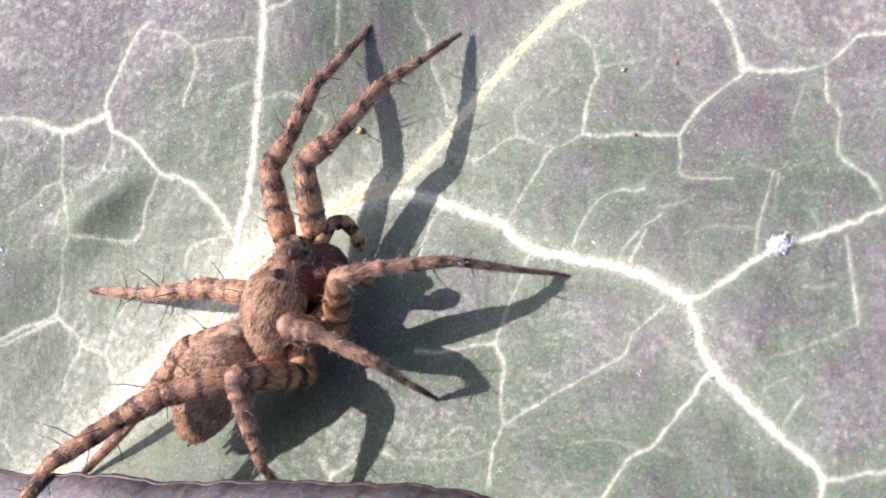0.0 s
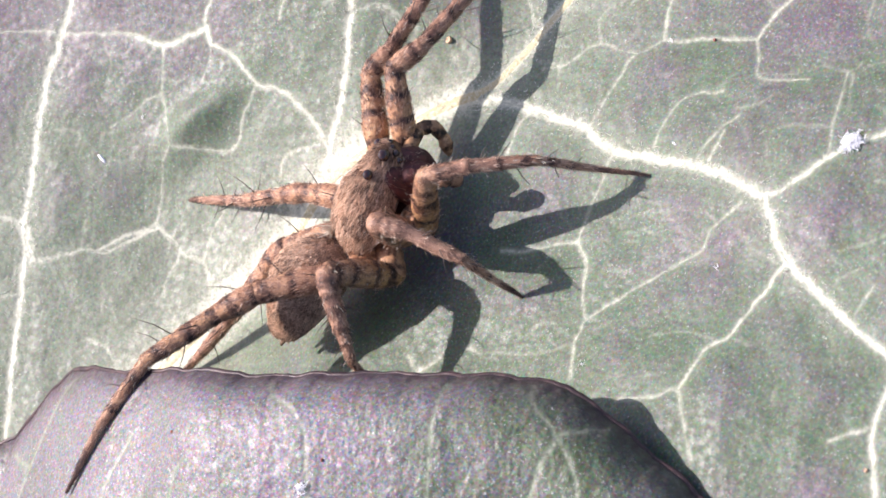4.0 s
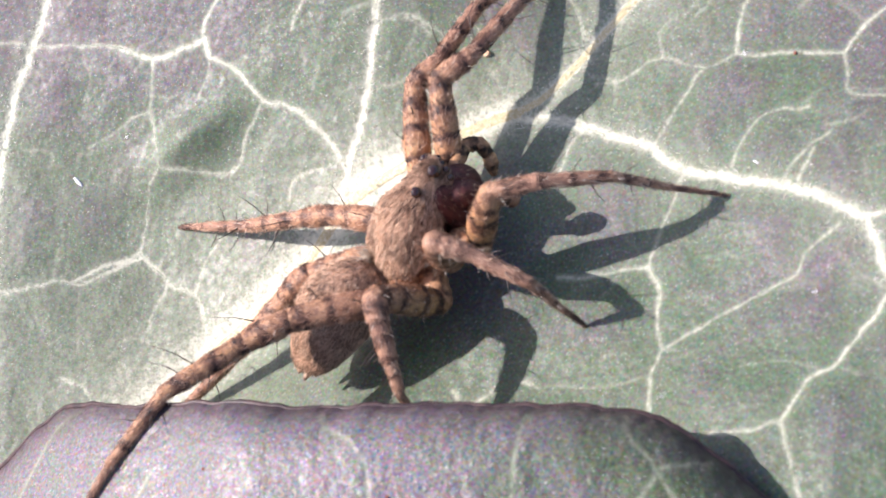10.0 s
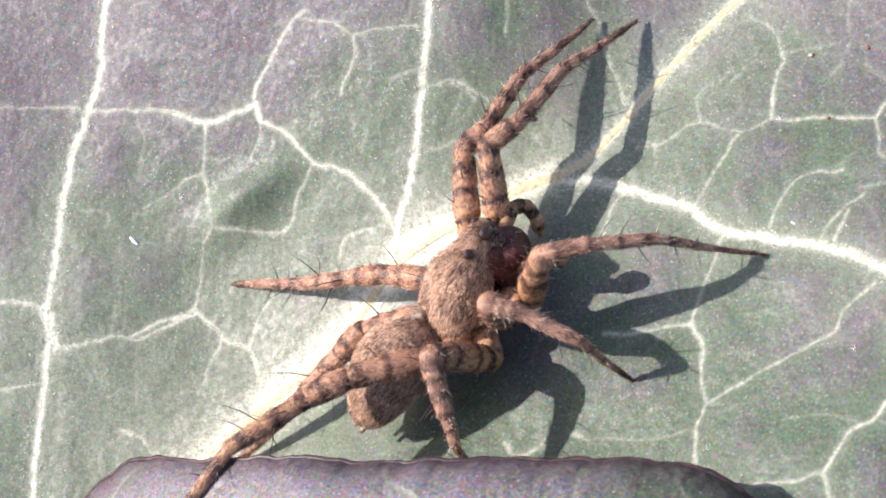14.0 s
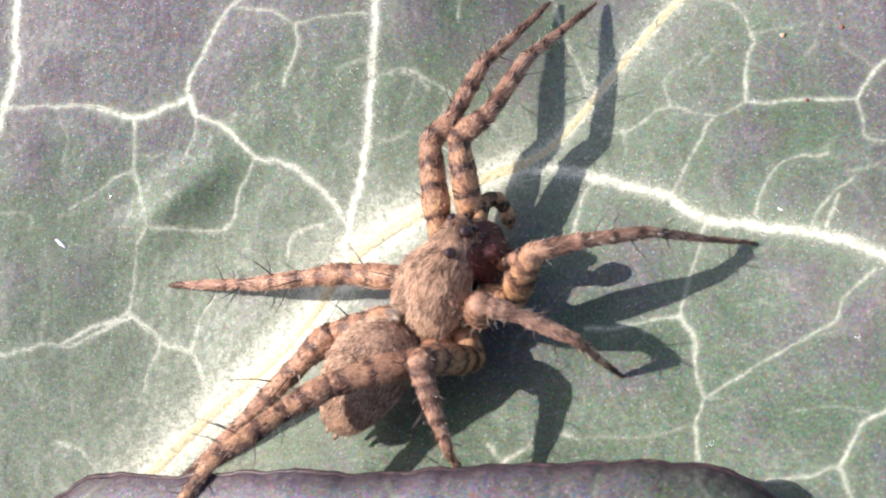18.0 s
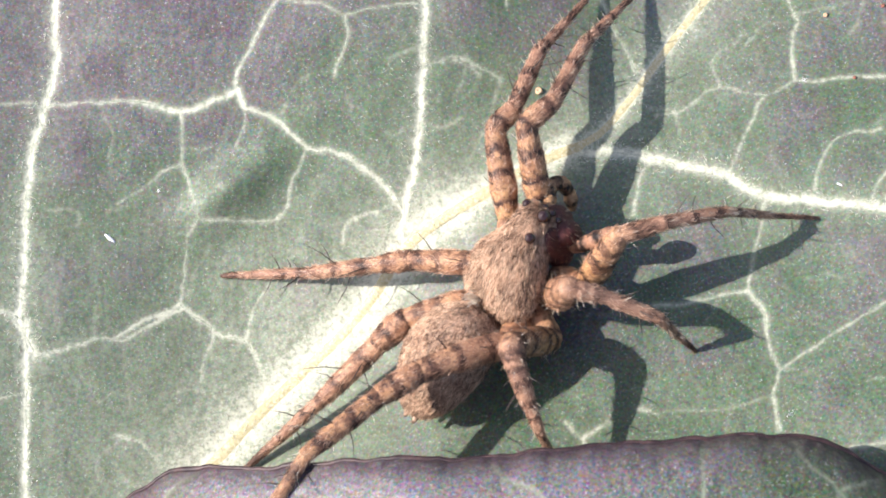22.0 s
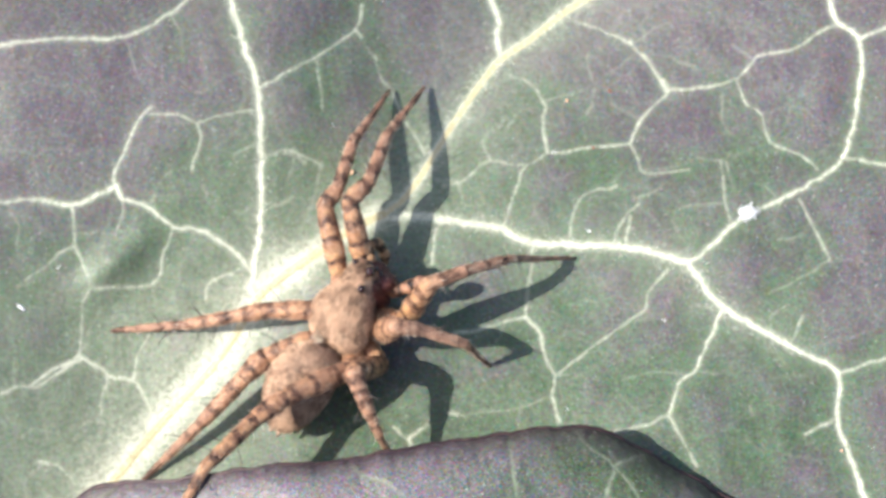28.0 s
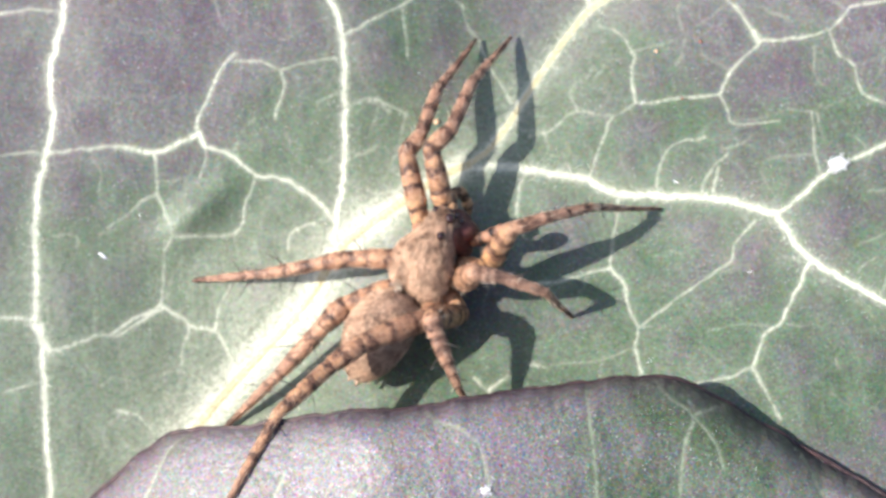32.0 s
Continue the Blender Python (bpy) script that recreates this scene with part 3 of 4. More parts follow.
def vein_field(x, y):
    """How strongly a vein marks the leaf at each place: 1 on it, fading into a pale halo; the finer veins fade and swell along their way."""
    best = np.zeros(x.shape)
    rng = np.random.RandomState(41)
    for width, line in VEINS + BANDS:
        n = len(line)
        thin = np.clip((0.2 - width) / 0.12, 0, 1)
        drift = np.interp(np.arange(n), np.linspace(0, n, max(3, n // 4)), rng.uniform(-1, 1, max(3, n // 4))) + rng.normal(0, 0.35, n)
        ends = np.minimum(1, np.minimum(np.arange(n), n - 1 - np.arange(n)) / (0.3 * n + 1))
        swell = np.clip(1 - 0.2 * thin + 0.3 * thin * drift + 0.16 * thin * (1 - ends), 0.3, 1.25)
        core, halo = (0.56 if width > 0.5 else 0.32) * width + 0.022, 0.09 + 0.55 * width
        lo, hi = line.min(0) - 3 * halo, line.max(0) + 3 * halo
        m = (x > lo[0]) & (x < hi[0]) & (y > lo[1]) & (y < hi[1])
        if not m.any():
            continue
        px, py = x[m], y[m]
        d, g = np.full(px.shape, 1e9), np.ones(px.shape)
        for a, b, k in zip(line[:-1], line[1:], swell):
            v = b - a
            t = np.clip(((px - a[0]) * v[0] + (py - a[1]) * v[1]) / (v @ v + 1e-12), 0, 1)
            q = (px - a[0] - t * v[0]) ** 2 + (py - a[1] - t * v[1]) ** 2
            g = np.where(q < d, k, g)
            d = np.minimum(d, q)
        d = np.sqrt(d)
        gain = min(1.0, 0.12 + 5.0 * width) if width > 0.048 else 0.16
        f = np.minimum(1, gain * g) * (0.72 * np.exp(-(d / (core * g)) ** 2) + 0.28 * np.exp(-d / halo * 1.7))
        best[m] = np.maximum(best[m], f) + 0.25 * np.minimum(best[m], f)
    return np.clip(best, 0, 1)


def pale_flush(x, y):
    """Paler tissue along the midrib and the broad veins, fading over a millimetre or two."""
    out = np.zeros(x.shape)
    for width, line in [v for v in VEINS if v[0] >= 0.19] + BANDS:
        q = line[::3]
        d = np.sqrt(np.min([(x - a[0]) ** 2 + (y - a[1]) ** 2 for a in q], axis=0))
        far, gain = (1.5, 0.18) if width > 0.28 else (0.9, 0.10)
        out = np.maximum(out, gain * np.exp(-d / far)) + 0.3 * np.minimum(out, gain * np.exp(-d / far))
    return out


def vein_distance(x, y):
    """Distance from each place to the nearest vein, up to two millimetres."""
    best = np.full(x.shape, 2.0)
    for width, line in VEINS:
        lo, hi = line.min(0) - 2, line.max(0) + 2
        m = (x > lo[0]) & (x < hi[0]) & (y > lo[1]) & (y < hi[1])
        if m.any():
            px, py = x[m], y[m]
            q = line[::2]
            d = np.min([(px - a[0]) ** 2 + (py - a[1]) ** 2 for a in q], axis=0)
            best[m] = np.minimum(best[m], np.sqrt(d))
    return best


def axis_points(lo, a, b, hi, fine, coarse):
    return np.concatenate([np.linspace(lo, a, coarse)[:-1], np.arange(a, b, fine), np.linspace(b, hi, coarse)])


def grid_faces(nx, ny):
    i = np.arange(nx * ny).reshape(ny, nx)
    return np.stack([i[:-1, :-1], i[:-1, 1:], i[1:, 1:], i[1:, :-1]], -1).reshape(-1, 4)


def fast_mesh(name, verts, quads, material, attrs):
    me = bpy.data.meshes.new(name)
    nq = len(quads)
    me.vertices.add(len(verts))
    me.vertices.foreach_set("co", (np.asarray(verts) * MM).astype(np.float32).ravel())
    me.loops.add(nq * 4)
    me.loops.foreach_set("vertex_index", np.asarray(quads, dtype=np.int32).ravel())
    me.polygons.add(nq)
    me.polygons.foreach_set("loop_start", np.arange(0, nq * 4, 4, dtype=np.int32))
    me.polygons.foreach_set("use_smooth", np.ones(nq, dtype=bool))
    me.materials.append(material)
    for key, values in attrs.items():
        a = me.attributes.new(key, "FLOAT", "POINT")
        a.data.foreach_set("value", np.asarray(values, dtype=np.float32))
    me.update(calc_edges=True)
    me.validate()
    return me


def leaf_inside(x, y):
    a = np.arctan2(y / 22.0, x / 30.0)
    return np.hypot(x / 30.0, y / 22.0) < 1.0 + 0.10 * np.cos(5 * a + 0.6) + 0.03 * np.cos(11 * a)


def build_leaf():
    gx = axis_points(-34, -14.5, 16.5, 34, 0.043, 14)
    gy = axis_points(-26, -7.5, 10.5, 26, 0.043, 12)
    X, Y = np.meshgrid(gx, gy)
    V = vein_field(X, Y)
    # purple flush: strongest in the middle of the fields between veins, towards both ends of the leaf
    cx, cy = axis_points(-34, -16, 16.5, 34, 0.25, 14), axis_points(-26, -9.0, 11.5, 26, 0.25, 12)
    D = np.clip((vein_distance(*np.meshgrid(cx, cy)) - 0.1) / 1.2, 0, 1)
    D = np.array([np.interp(gx, cx, row) for row in D])
    D = np.array([np.interp(gy, cy, col) for col in D.T]).T
    D = D * D * (3 - 2 * D)
    P = pale_flush(*np.meshgrid(cx, cy))
    P = np.array([np.interp(gx, cx, row) for row in P])
    P = np.array([np.interp(gy, cy, col) for col in P.T]).T
    P = P + 0.09 * np.clip((-X - 2.0) / 4.0, 0, 1) * np.clip((3.0 - Y) / 2.0, 0, 1)
    V = np.clip(V + P * (1 - V), 0, 1)
    F = 0.55 * D + 0.35 * np.clip((np.abs(X + 0.8) - 4.0) / 5.0, 0, 1) + 0.4 * np.clip((Y - 3.0) / 4.0, 0, 1) + 0.35 * np.clip((-X - 2.0) / 4.0, 0, 1) * np.clip((Y - 2.5) / 2.5, 0, 1) - 0.25 * np.clip((-1.0 - Y) / 2.0, 0, 1) - 0.22 * np.clip((-X - 4.0) / 3.0, 0, 1) * np.clip((2.5 - Y) / 1.5, 0, 1)
    Z = leaf_height(X, Y) - 0.04 * V + 0.07 * D
    quads = grid_faces(len(gx), len(gy))
    keep = leaf_inside(X, Y).ravel()[quads].all(axis=1)
    me = fast_mesh("large_leaf", np.stack([X, Y, Z], -1).reshape(-1, 3), quads[keep], LEAF, {"vein": V.ravel(), "flush": F.ravel()})
    leaf = tagged(new("large_leaf", me), label="large waxy green leaf flushed purple with pale veins", category="leaf")
    ux, uy = np.linspace(-34, 34, 70), np.linspace(-26, 26, 56)
    UX, UY = np.meshgrid(ux, uy)
    q = grid_faces(70, 56)
    k = leaf_inside(UX, UY).ravel()[q].all(axis=1)
    under = fast_mesh("underside", np.stack([UX, UY, leaf_height(UX, UY) - 0.55], -1).reshape(-1, 3), q[k], UNDER, {})
    part("underside", under, leaf, "matt dull green underside")
    for i, (width, line) in enumerate(VEINS):
        if width < 0.048:
            continue
        r = np.full(len(line), (0.85 if i == 0 else 0.14 if width > 0.15 else 0.16) * width)
        n = len(line)
        fade = np.minimum(1, np.minimum(np.arange(n) + 2, n + 1 - np.arange(n)) / 5.0)
        if i == 0:
            r = r * np.interp(np.linspace(0, 1, n), (0, 0.42, 0.56, 1), (1, 1, 0.95, 0.9))
        r = r * (0.7 + 0.3 * fade) * (1 + (0.04 if i == 0 else 0.22) * rs.normal(size=n))
        ix = np.clip(np.searchsorted(gx, line[:, 0]), 0, len(gx) - 1)
        iy = np.clip(np.searchsorted(gy, line[:, 1]), 0, len(gy) - 1)
        z = leaf_height(line[:, 0], line[:, 1]) - 0.04 * V[iy, ix] - (0.0 if i == 0 else 0.002 + 0.05 * r)
        name = "midrib" if i == 0 else "vein"
        v, f = ridge(np.column_stack([line, z]), np.abs(r), 0.13 if i == 0 else 0.12)
        part(name, mesh_of(name, v, f, RIB if i == 0 else VEIN if width > 0.11 else FINE_VEIN), leaf, "pale yellow raised midrib" if i == 0 else "")
    # white down on the broad veins
    rng = np.random.RandomState(21)
    roots = []
    for width, line in [v for v in VEINS if v[0] >= 0.17]:
        n = int(len(line) * 55 * width)
        k = rng.randint(0, len(line), n)
        roots.append(line[k] + rng.normal(0, 0.14 + 0.45 * width, (n, 2)))
    roots = np.vstack(roots)
    z = leaf_height(roots[:, 0], roots[:, 1]) + 0.0
    ways = rng.normal(0, 1, (len(roots), 3)) * (1, 1, 0.1) + (0, 0, 0.12)
    v, f = strands(np.column_stack([roots, z]), ways, rng.uniform(0.05, 0.13, len(roots)), 0.006)
    part("down", mesh_of("down", v, f, DOWN, smooth=False), leaf, "fine white down on the veins")["kind"] = "stuff"
    return leaf


# ---------------------------------------------------------------- the overlapping leaf in front
def margin_y(x):
    """The line of its margin on the plan."""
    y = -4.85 + 0.42 * bell(x, 0 * x, 4.6, 0, 2.2, 1) + 0.30 * bell(x, 0 * x, -7.4, 0, 1.3, 1)
    y = y - 0.262 * np.clip(x - 5.6, 0, None) ** 1.45 - 0.28 * np.clip(-8.0 - x, 0, None) ** 1.2
    return y + 0.045 * np.sin(1.3 * x) + 0.03 * np.sin(3.7 * x + 1.0) * np.sin(0.9 * x + 0.3) + 0.018 * np.sin(6.1 * x) + 0.008 * np.sin(9.7 * x) + 0.010 * np.sin(17.3 * x + 0.5) * np.sin(2.9 * x)


def margin_z(x):
    z = 2.93 - 0.040 * np.clip(x + 2.6, 0, None) ** 1.62 - 0.072 * np.clip(-2.6 - x, 0, None) ** 1.75 - 0.085 * np.clip(x - 5.0, 0, None) ** 1.2
    return np.maximum(z, 0.12) + 0.012 * np.sin(2.1 * x + 0.4)


def near_height(x, s):
    """Height at x, s behind the margin: it swells up from the margin and sinks away again."""
    k = np.clip((x + 4.5) / 3.0, 0, 1)
    k = k * k * (3 - 2 * k)
    return margin_z(x) + (0.2 + 0.85 * k) * (1 - np.exp(-s / 0.62)) - (0.06 + 0.09 * k) * s ** 1.45 + 0.06 * np.sin(0.8 * x + 0.6) * (1 - np.exp(-s / 1.5))


NEAR_VEINS = []


def near_vein(width, *pts):
    NEAR_VEINS.append((width, smooth_path(pts, 0.2)))


near_vein(0.06, (5.45, 0.12), (5.57, 0.38), (5.84, 0.75), (6.4, 1.06), (6.16, 1.77), (6.0, 2.35), (5.7, 4.0))
near_vein(0.05, (6.4, 1.06), (7.1, 0.3))
near_vein(0.05, (6.4, 1.06), (6.9, 1.5), (7.05, 2.1))
near_vein(0.05, (8.42, 0.1), (8.87, 0.2), (9.21, 0.5), (9.5, 1.2))
near_vein(0.05, (3.65, 0.15), (3.7, 0.8), (3.74, 2.2), (3.72, 2.85), (3.6, 4.5))
near_vein(0.065, (-0.6, 0.3), (-0.36, 0.59), (0.41, 1.09), (0.81, 1.57), (0.95, 2.56), (1.01, 2.89), (1.1, 4.5))
near_vein(0.08, (-7.3, 0.1), (-8.02, 0.58), (-9.04, 1.7), (-9.9, 2.6))
near_vein(0.05, (-10.4, 0.6), (-9.2, 1.75))
near_vein(0.05, (-4.6, 1.5), (-4.85, 2.0), (-5.25, 2.59), (-5.6, 3.6))
near_vein(0.05, (-2.5, 2.2), (-2.68, 2.37), (-2.84, 2.82), (-3.1, 3.8))


def near_field(x, s):
    best = np.zeros(x.shape)
    for width, line in NEAR_VEINS:
        for a, b in zip(line[:-1], line[1:]):
            v = b - a
            t = np.clip(((x - a[0]) * v[0] + (s - a[1]) * v[1]) / (v @ v), 0, 1)
            d = np.hypot(x - a[0] - t * v[0], s - a[1] - t * v[1])
            best = np.maximum(best, 0.5 * np.exp(-(d / (0.5 * width + 0.02)) ** 2) + 0.08 * np.exp(-d / 0.12))
    return np.clip(best, 0, 1)


def build_near_leaf():
    gx = np.arange(-15.0, 12.5, 0.05)
    gs = np.concatenate([np.arange(0, 1.0, 0.04), np.arange(1.0, 4.5, 0.055), np.linspace(4.5, 12, 24)])
    X, S = np.meshgrid(gx, gs)
    V = near_field(X, S)
    Z = near_height(X, S) - 0.03 * V
    Z = np.maximum(Z, 0.25 + leaf_height(X, margin_y(X) - S) + 0.06 * S)
    Y = margin_y(X) - S
    quads = grid_faces(len(gx), len(gs))[:, ::-1]
    E = 0.92 * np.exp(-(S / (0.55 + 0.04 * np.clip(X - 1, 0, 6))) ** 1.4)
    me = fast_mesh("overlapping_leaf", np.stack([X, Y, Z], -1).reshape(-1, 3), quads, NEAR_LEAF, {"edge": E.ravel(), "vein": V.ravel(), "flush": (0.95 - 0.5 * np.clip((X - 2.6) / 3.2, 0, 1) + 0.3 * np.clip((X - 8) / 2, 0, 1)).ravel()})
    leaf = tagged(new("overlapping_leaf", me), label="glossy purple-green leaf with a rolled dark margin overlapping the larger leaf", category="leaf")
    ux, us = np.linspace(-15, 12.4, 90), np.concatenate([np.linspace(0.02, 2, 14), np.linspace(2.3, 12, 14)])
    UX, US = np.meshgrid(ux, us)
    UZ = near_height(UX, US) - 0.16
    UZ = np.maximum(UZ, 0.12 + leaf_height(UX, margin_y(UX) - US) + 0.05 * US)
    under = fast_mesh("underside", np.stack([UX, margin_y(UX) - US, UZ], -1).reshape(-1, 3), grid_faces(90, len(us)), UNDER, {})
    part("underside", under, leaf, "matt dark underside")
    mx = np.arange(-15, 12.4, 0.12)
    r = 0.06 * (1 + 0.15 * np.sin(2.3 * mx) + 0.1 * np.sin(5.1 * mx + 2))
    mz = np.maximum(margin_z(mx), 0.25 + leaf_height(mx, margin_y(mx)))
    v, f, _ = tube(np.column_stack([mx, margin_y(mx), mz - 0.02]), r, 8, 1.0, 0.05)
    part("margin", mesh_of("margin", v, f, MARGIN), leaf, "dark purple-brown thickened margin")
    for width, line in NEAR_VEINS:
        x, s = line[:, 0], line[:, 1]
        z = near_height(x, s) - 0.03
        v, f, _ = tube(np.column_stack([x, margin_y(x) - s, z]), np.full(len(line), width * 0.22), 6, 0.3)
        part("vein", mesh_of("vein", v, f, NEAR_VEIN), leaf)
    return leaf


# ---------------------------------------------------------------- the spider
AX = np.array((0.66, 0.751, 0.0))
SIDE = np.array((0.751, -0.66, 0.0))
UP = np.array((0.0, 0.0, 1.0))


def loft(origin, axis, side, rings, n=36, lean=0.0):
    """A body through upright oval rings (along, half-width, bottom, top, sideways), in millimetres."""
    ring = smooth_path(rings, 0.09)
    verts, faces = [], []
    for k, (s, w, lo, hi, off) in enumerate(ring):
        mid = 0.42 * hi + 0.58 * lo
        for j in range(n):
            a = 2 * math.pi * j / n
            c, q = math.cos(a), math.sin(a)
            h = (hi - mid) * q if q > 0 else (mid - lo) * q
            verts.append(origin + axis * s + side * (off + w * c * (1 - 0.08 * abs(q))) + UP * (mid + h + lean * (off + w * c)))
    for k in range(len(ring) - 1):
        for j in range(n):
            j2 = (j + 1) % n
            faces.append((k * n + j, k * n + j2, (k + 1) * n + j2, (k + 1) * n + j))
    faces.append(tuple(range(n)))
    faces.append(tuple(range((len(ring) - 1) * n, len(ring) * n))[::-1])
    return np.array(verts), faces


def coat(verts, faces, count, flow, length, lift, width, seed, top=-0.35, carry=None):
    """Hairs over a body: they lie along flow and stand off by lift."""
    rng = np.random.RandomState(seed)
    quads = [f for f in faces if len(f) == 4]
    tri = np.array(quads)
    a, b, c, d = (verts[tri[:, i]] for i in range(4))
    nrm = np.cross(b - a, d - a)
    area = np.linalg.norm(nrm, axis=1)
    nrm /= area[:, None] + 1e-12
    centre = verts.mean(0)
    nrm *= np.sign(np.einsum("ij,ij->i", nrm, (a + c) / 2 - centre))[:, None]
    area[nrm[:, 2] < top] = 0
    pick = rng.choice(len(quads), count, p=area / area.sum())
    u, v = rng.rand(count, 1), rng.rand(count, 1)
    roots = (a[pick] * (1 - u) + b[pick] * u) * (1 - v) + (d[pick] * (1 - u) + c[pick] * u) * v
    n = nrm[pick]
    f = flow(roots)
    f = f - np.einsum("ij,ij->i", f, n)[:, None] * n
    f /= np.linalg.norm(f, axis=1)[:, None] + 1e-9
    ways = f + n * lift * rng.uniform(0.4, 1.5, (count, 1)) + rng.normal(0, 0.22, (count, 3))
    hv, hf = strands(roots, ways, length * rng.uniform(0.6, 1.35, count), width)
    return (hv, hf) if carry is None else (hv, hf, np.repeat(np.asarray(carry)[tri[pick, 0]], 7))


def build_body(spider):
    # carapace: rings from the rear edge to the face
    base = np.array((-1.36, -0.94, 0.0))
    v, f = loft(base, AX, SIDE, (
        (-0.1, 0.42, 0.95, 1.16, 0.40), (-0.02, 0.64, 0.85, 1.36, 0.38), (0.18, 0.82, 0.74, 1.62, 0.34), (0.55, 0.93, 0.66, 1.88, 0.26),
        (0.95, 0.93, 0.66, 2.06, 0.18), (1.3, 0.76, 0.70, 2.12, 0.14), (1.6, 0.60, 0.78, 2.20, 0.13), (1.95, 0.51, 0.88, 2.23, 0.08),
        (2.25, 0.43, 0.98, 2.14, 0.03), (2.42, 0.32, 1.1, 1.95, 0.0)), lean=0.17)
    car = part("carapace", mesh_of("carapace", v, f, CARAPACE), spider, "tan-brown hairy carapace")
    hv, hf = coat(v, f, 22000, lambda r: np.tile(-AX + 0.15 * UP, (len(r), 1)) + 0.75 * (r - base - AX * 1.2) * (1, 1, 0), 0.15, 0.22, 0.0046, 3)
    part("hair", mesh_of("hair", hv, hf, HAIR_TAN, smooth=False), car, "dense tan and dark hairs")["kind"] = "stuff"
    # white tuft at the rear corner
    rng = np.random.RandomState(8)
    roots = np.array((-1.28, -0.98, 1.36)) + rng.normal(0, 0.07, (60, 3))
    hv, hf = strands(roots, np.tile(-0.45 * AX + 0.8 * UP, (60, 1)) + rng.normal(0, 0.3, (60, 3)), rng.uniform(0.3, 0.5, 60), 0.014)
    part("tuft", mesh_of("tuft", hv, hf, HAIR_WHITE, smooth=False), car, "pale hair tuft")["kind"] = "stuff"
    # underside with the mouthparts
    v, f = loft(base, AX, SIDE, ((0.1, 0.2, 0.55, 0.95, 0.0), (0.5, 0.6, 0.42, 1.0, 0.0), (1.2, 0.66, 0.42, 1.0, 0.0), (1.9, 0.5, 0.5, 1.1, 0.0), (2.2, 0.25, 0.6, 1.1, 0.0)), 20)
    part("sternum", mesh_of("sternum", v, f, CHELICERA), spider, "dark brown sternum")
    # bare face below the eyes, and the jaws
    q = np.array((0.36, 0.11, 1.26))
    a = np.linspace(0.06, math.pi - 0.06, 14)
    v, f, _ = tube([q - UP * 0.70 * math.cos(k) for k in a], 0.37 * np.sin(a) ** 0.7, 22, rough=0.03)
    ahead = np.array((0.86, -0.51, 0.0))
    d = v - q
    v = v - np.outer(d @ ahead * 0.42, ahead) + np.outer(0.22 * (0.3 - d[:, 2]) - 0.02, ahead)
    part("face", mesh_of("face", v, f, CHELICERA), spider, "bare dark red-brown face below the eyes")
    hv, hf = coat(v, f, 240, lambda r: np.tile(-UP, (len(r), 1)), 0.07, 0.2, 0.0038, 77, top=-2)
    part("face_hair", mesh_of("face_hair", hv, hf, HAIR_TAN, smooth=False), spider, "sparse tan hairs on the face")["kind"] = "stuff"
    for x, y, k in ((0.56, 0.30, 1), (0.36, 0.64, -1)):
        top = np.array((x, y, 1.62))
        p = smooth_path((top - AX * 0.15, top + AX * 0.1 - UP * 0.3, top + AX * 0.12 - UP * 0.7, top + AX * 0.05 - UP * 1.05), 0.08)
        r = np.interp(np.linspace(0, 1, len(p)), (0, 0.15, 0.5, 0.85, 1), (0.18, 0.30, 0.31, 0.24, 0.12))
        v, f, _ = tube(p, r, 18)
        ch = part("chelicera", mesh_of("chelicera", v, f, CHELICERA), spider, "dark red-brown chelicera")
        hv, hf = coat(v, f, 220, lambda q: np.tile(-UP, (len(q), 1)), 0.12, 0.25, 0.004, 5 + k, top=-2)
        part("hair", mesh_of("hair", hv, hf, HAIR_TAN, smooth=False), ch)["kind"] = "stuff"
    # eyes
    for x, y, z, r in ((0.02, 0.01, 2.25, 0.12), (0.31, 0.49, 2.20, 0.145), (-0.08, 0.86, 1.98, 0.12), (-0.50, 0.52, 1.72, 0.11),
                       (0.46, 0.62, 1.98, 0.08), (0.30, 0.78, 1.95, 0.07), (0.58, 0.46, 1.95, 0.07), (0.16, 0.92, 1.9, 0.07)):
        a = np.linspace(0.05, math.pi - 0.05, 11)
        p = [(x + r * 0.1 * math.cos(q), y, z - r * math.cos(q)) for q in a]
        v, f, _ = tube(p, [r * math.sin(q) for q in a], 16)
        part("eye", mesh_of("eye", v, f, EYE), spider, "glossy black eye")
    # waist and abdomen
    v, f, _ = tube(((-0.9, -1.2, 1.05), (-1.15, -1.42, 1.05), (-1.4, -1.62, 1.05)), (0.2, 0.16, 0.22), 12)
    part("waist", mesh_of("waist", v, f, CHELICERA), spider, "narrow dark waist")
    ab = np.array((-1.12, -1.28, 0.0))
    axis = np.array((-0.67, -0.742, 0.0))
    side = np.array((0.742, -0.67, 0.0))
    av, af = loft(ab, axis, side, (
        (0.0, 0.22, 0.9, 1.25, 0.0), (0.12, 0.52, 0.68, 1.62, -0.02), (0.5, 0.80, 0.48, 1.92, -0.08), (1.0, 0.92, 0.38, 1.98, -0.12), (1.5, 0.92, 0.36, 1.86, -0.12),
        (1.95, 0.80, 0.38, 1.58, -0.08), (2.25, 0.64, 0.43, 1.30, -0.04), (2.45, 0.48, 0.50, 1.10, -0.01), (2.58, 0.32, 0.58, 0.96, 0.0), (2.66, 0.13, 0.68, 0.84, 0.0)))
    abd = part("abdomen", mesh_of("abdomen", av, af, ABDOMEN), spider, "grey-brown mottled hairy abdomen")
    hv, hf = coat(av, af, 18000, lambda r: np.tile(axis - 0.25 * UP, (len(r), 1)), 0.11, 0.22, 0.0044, 4)
    part("hair", mesh_of("hair", hv, hf, HAIR_TAN, smooth=False), abd, "short tan and dark hairs")["kind"] = "stuff"
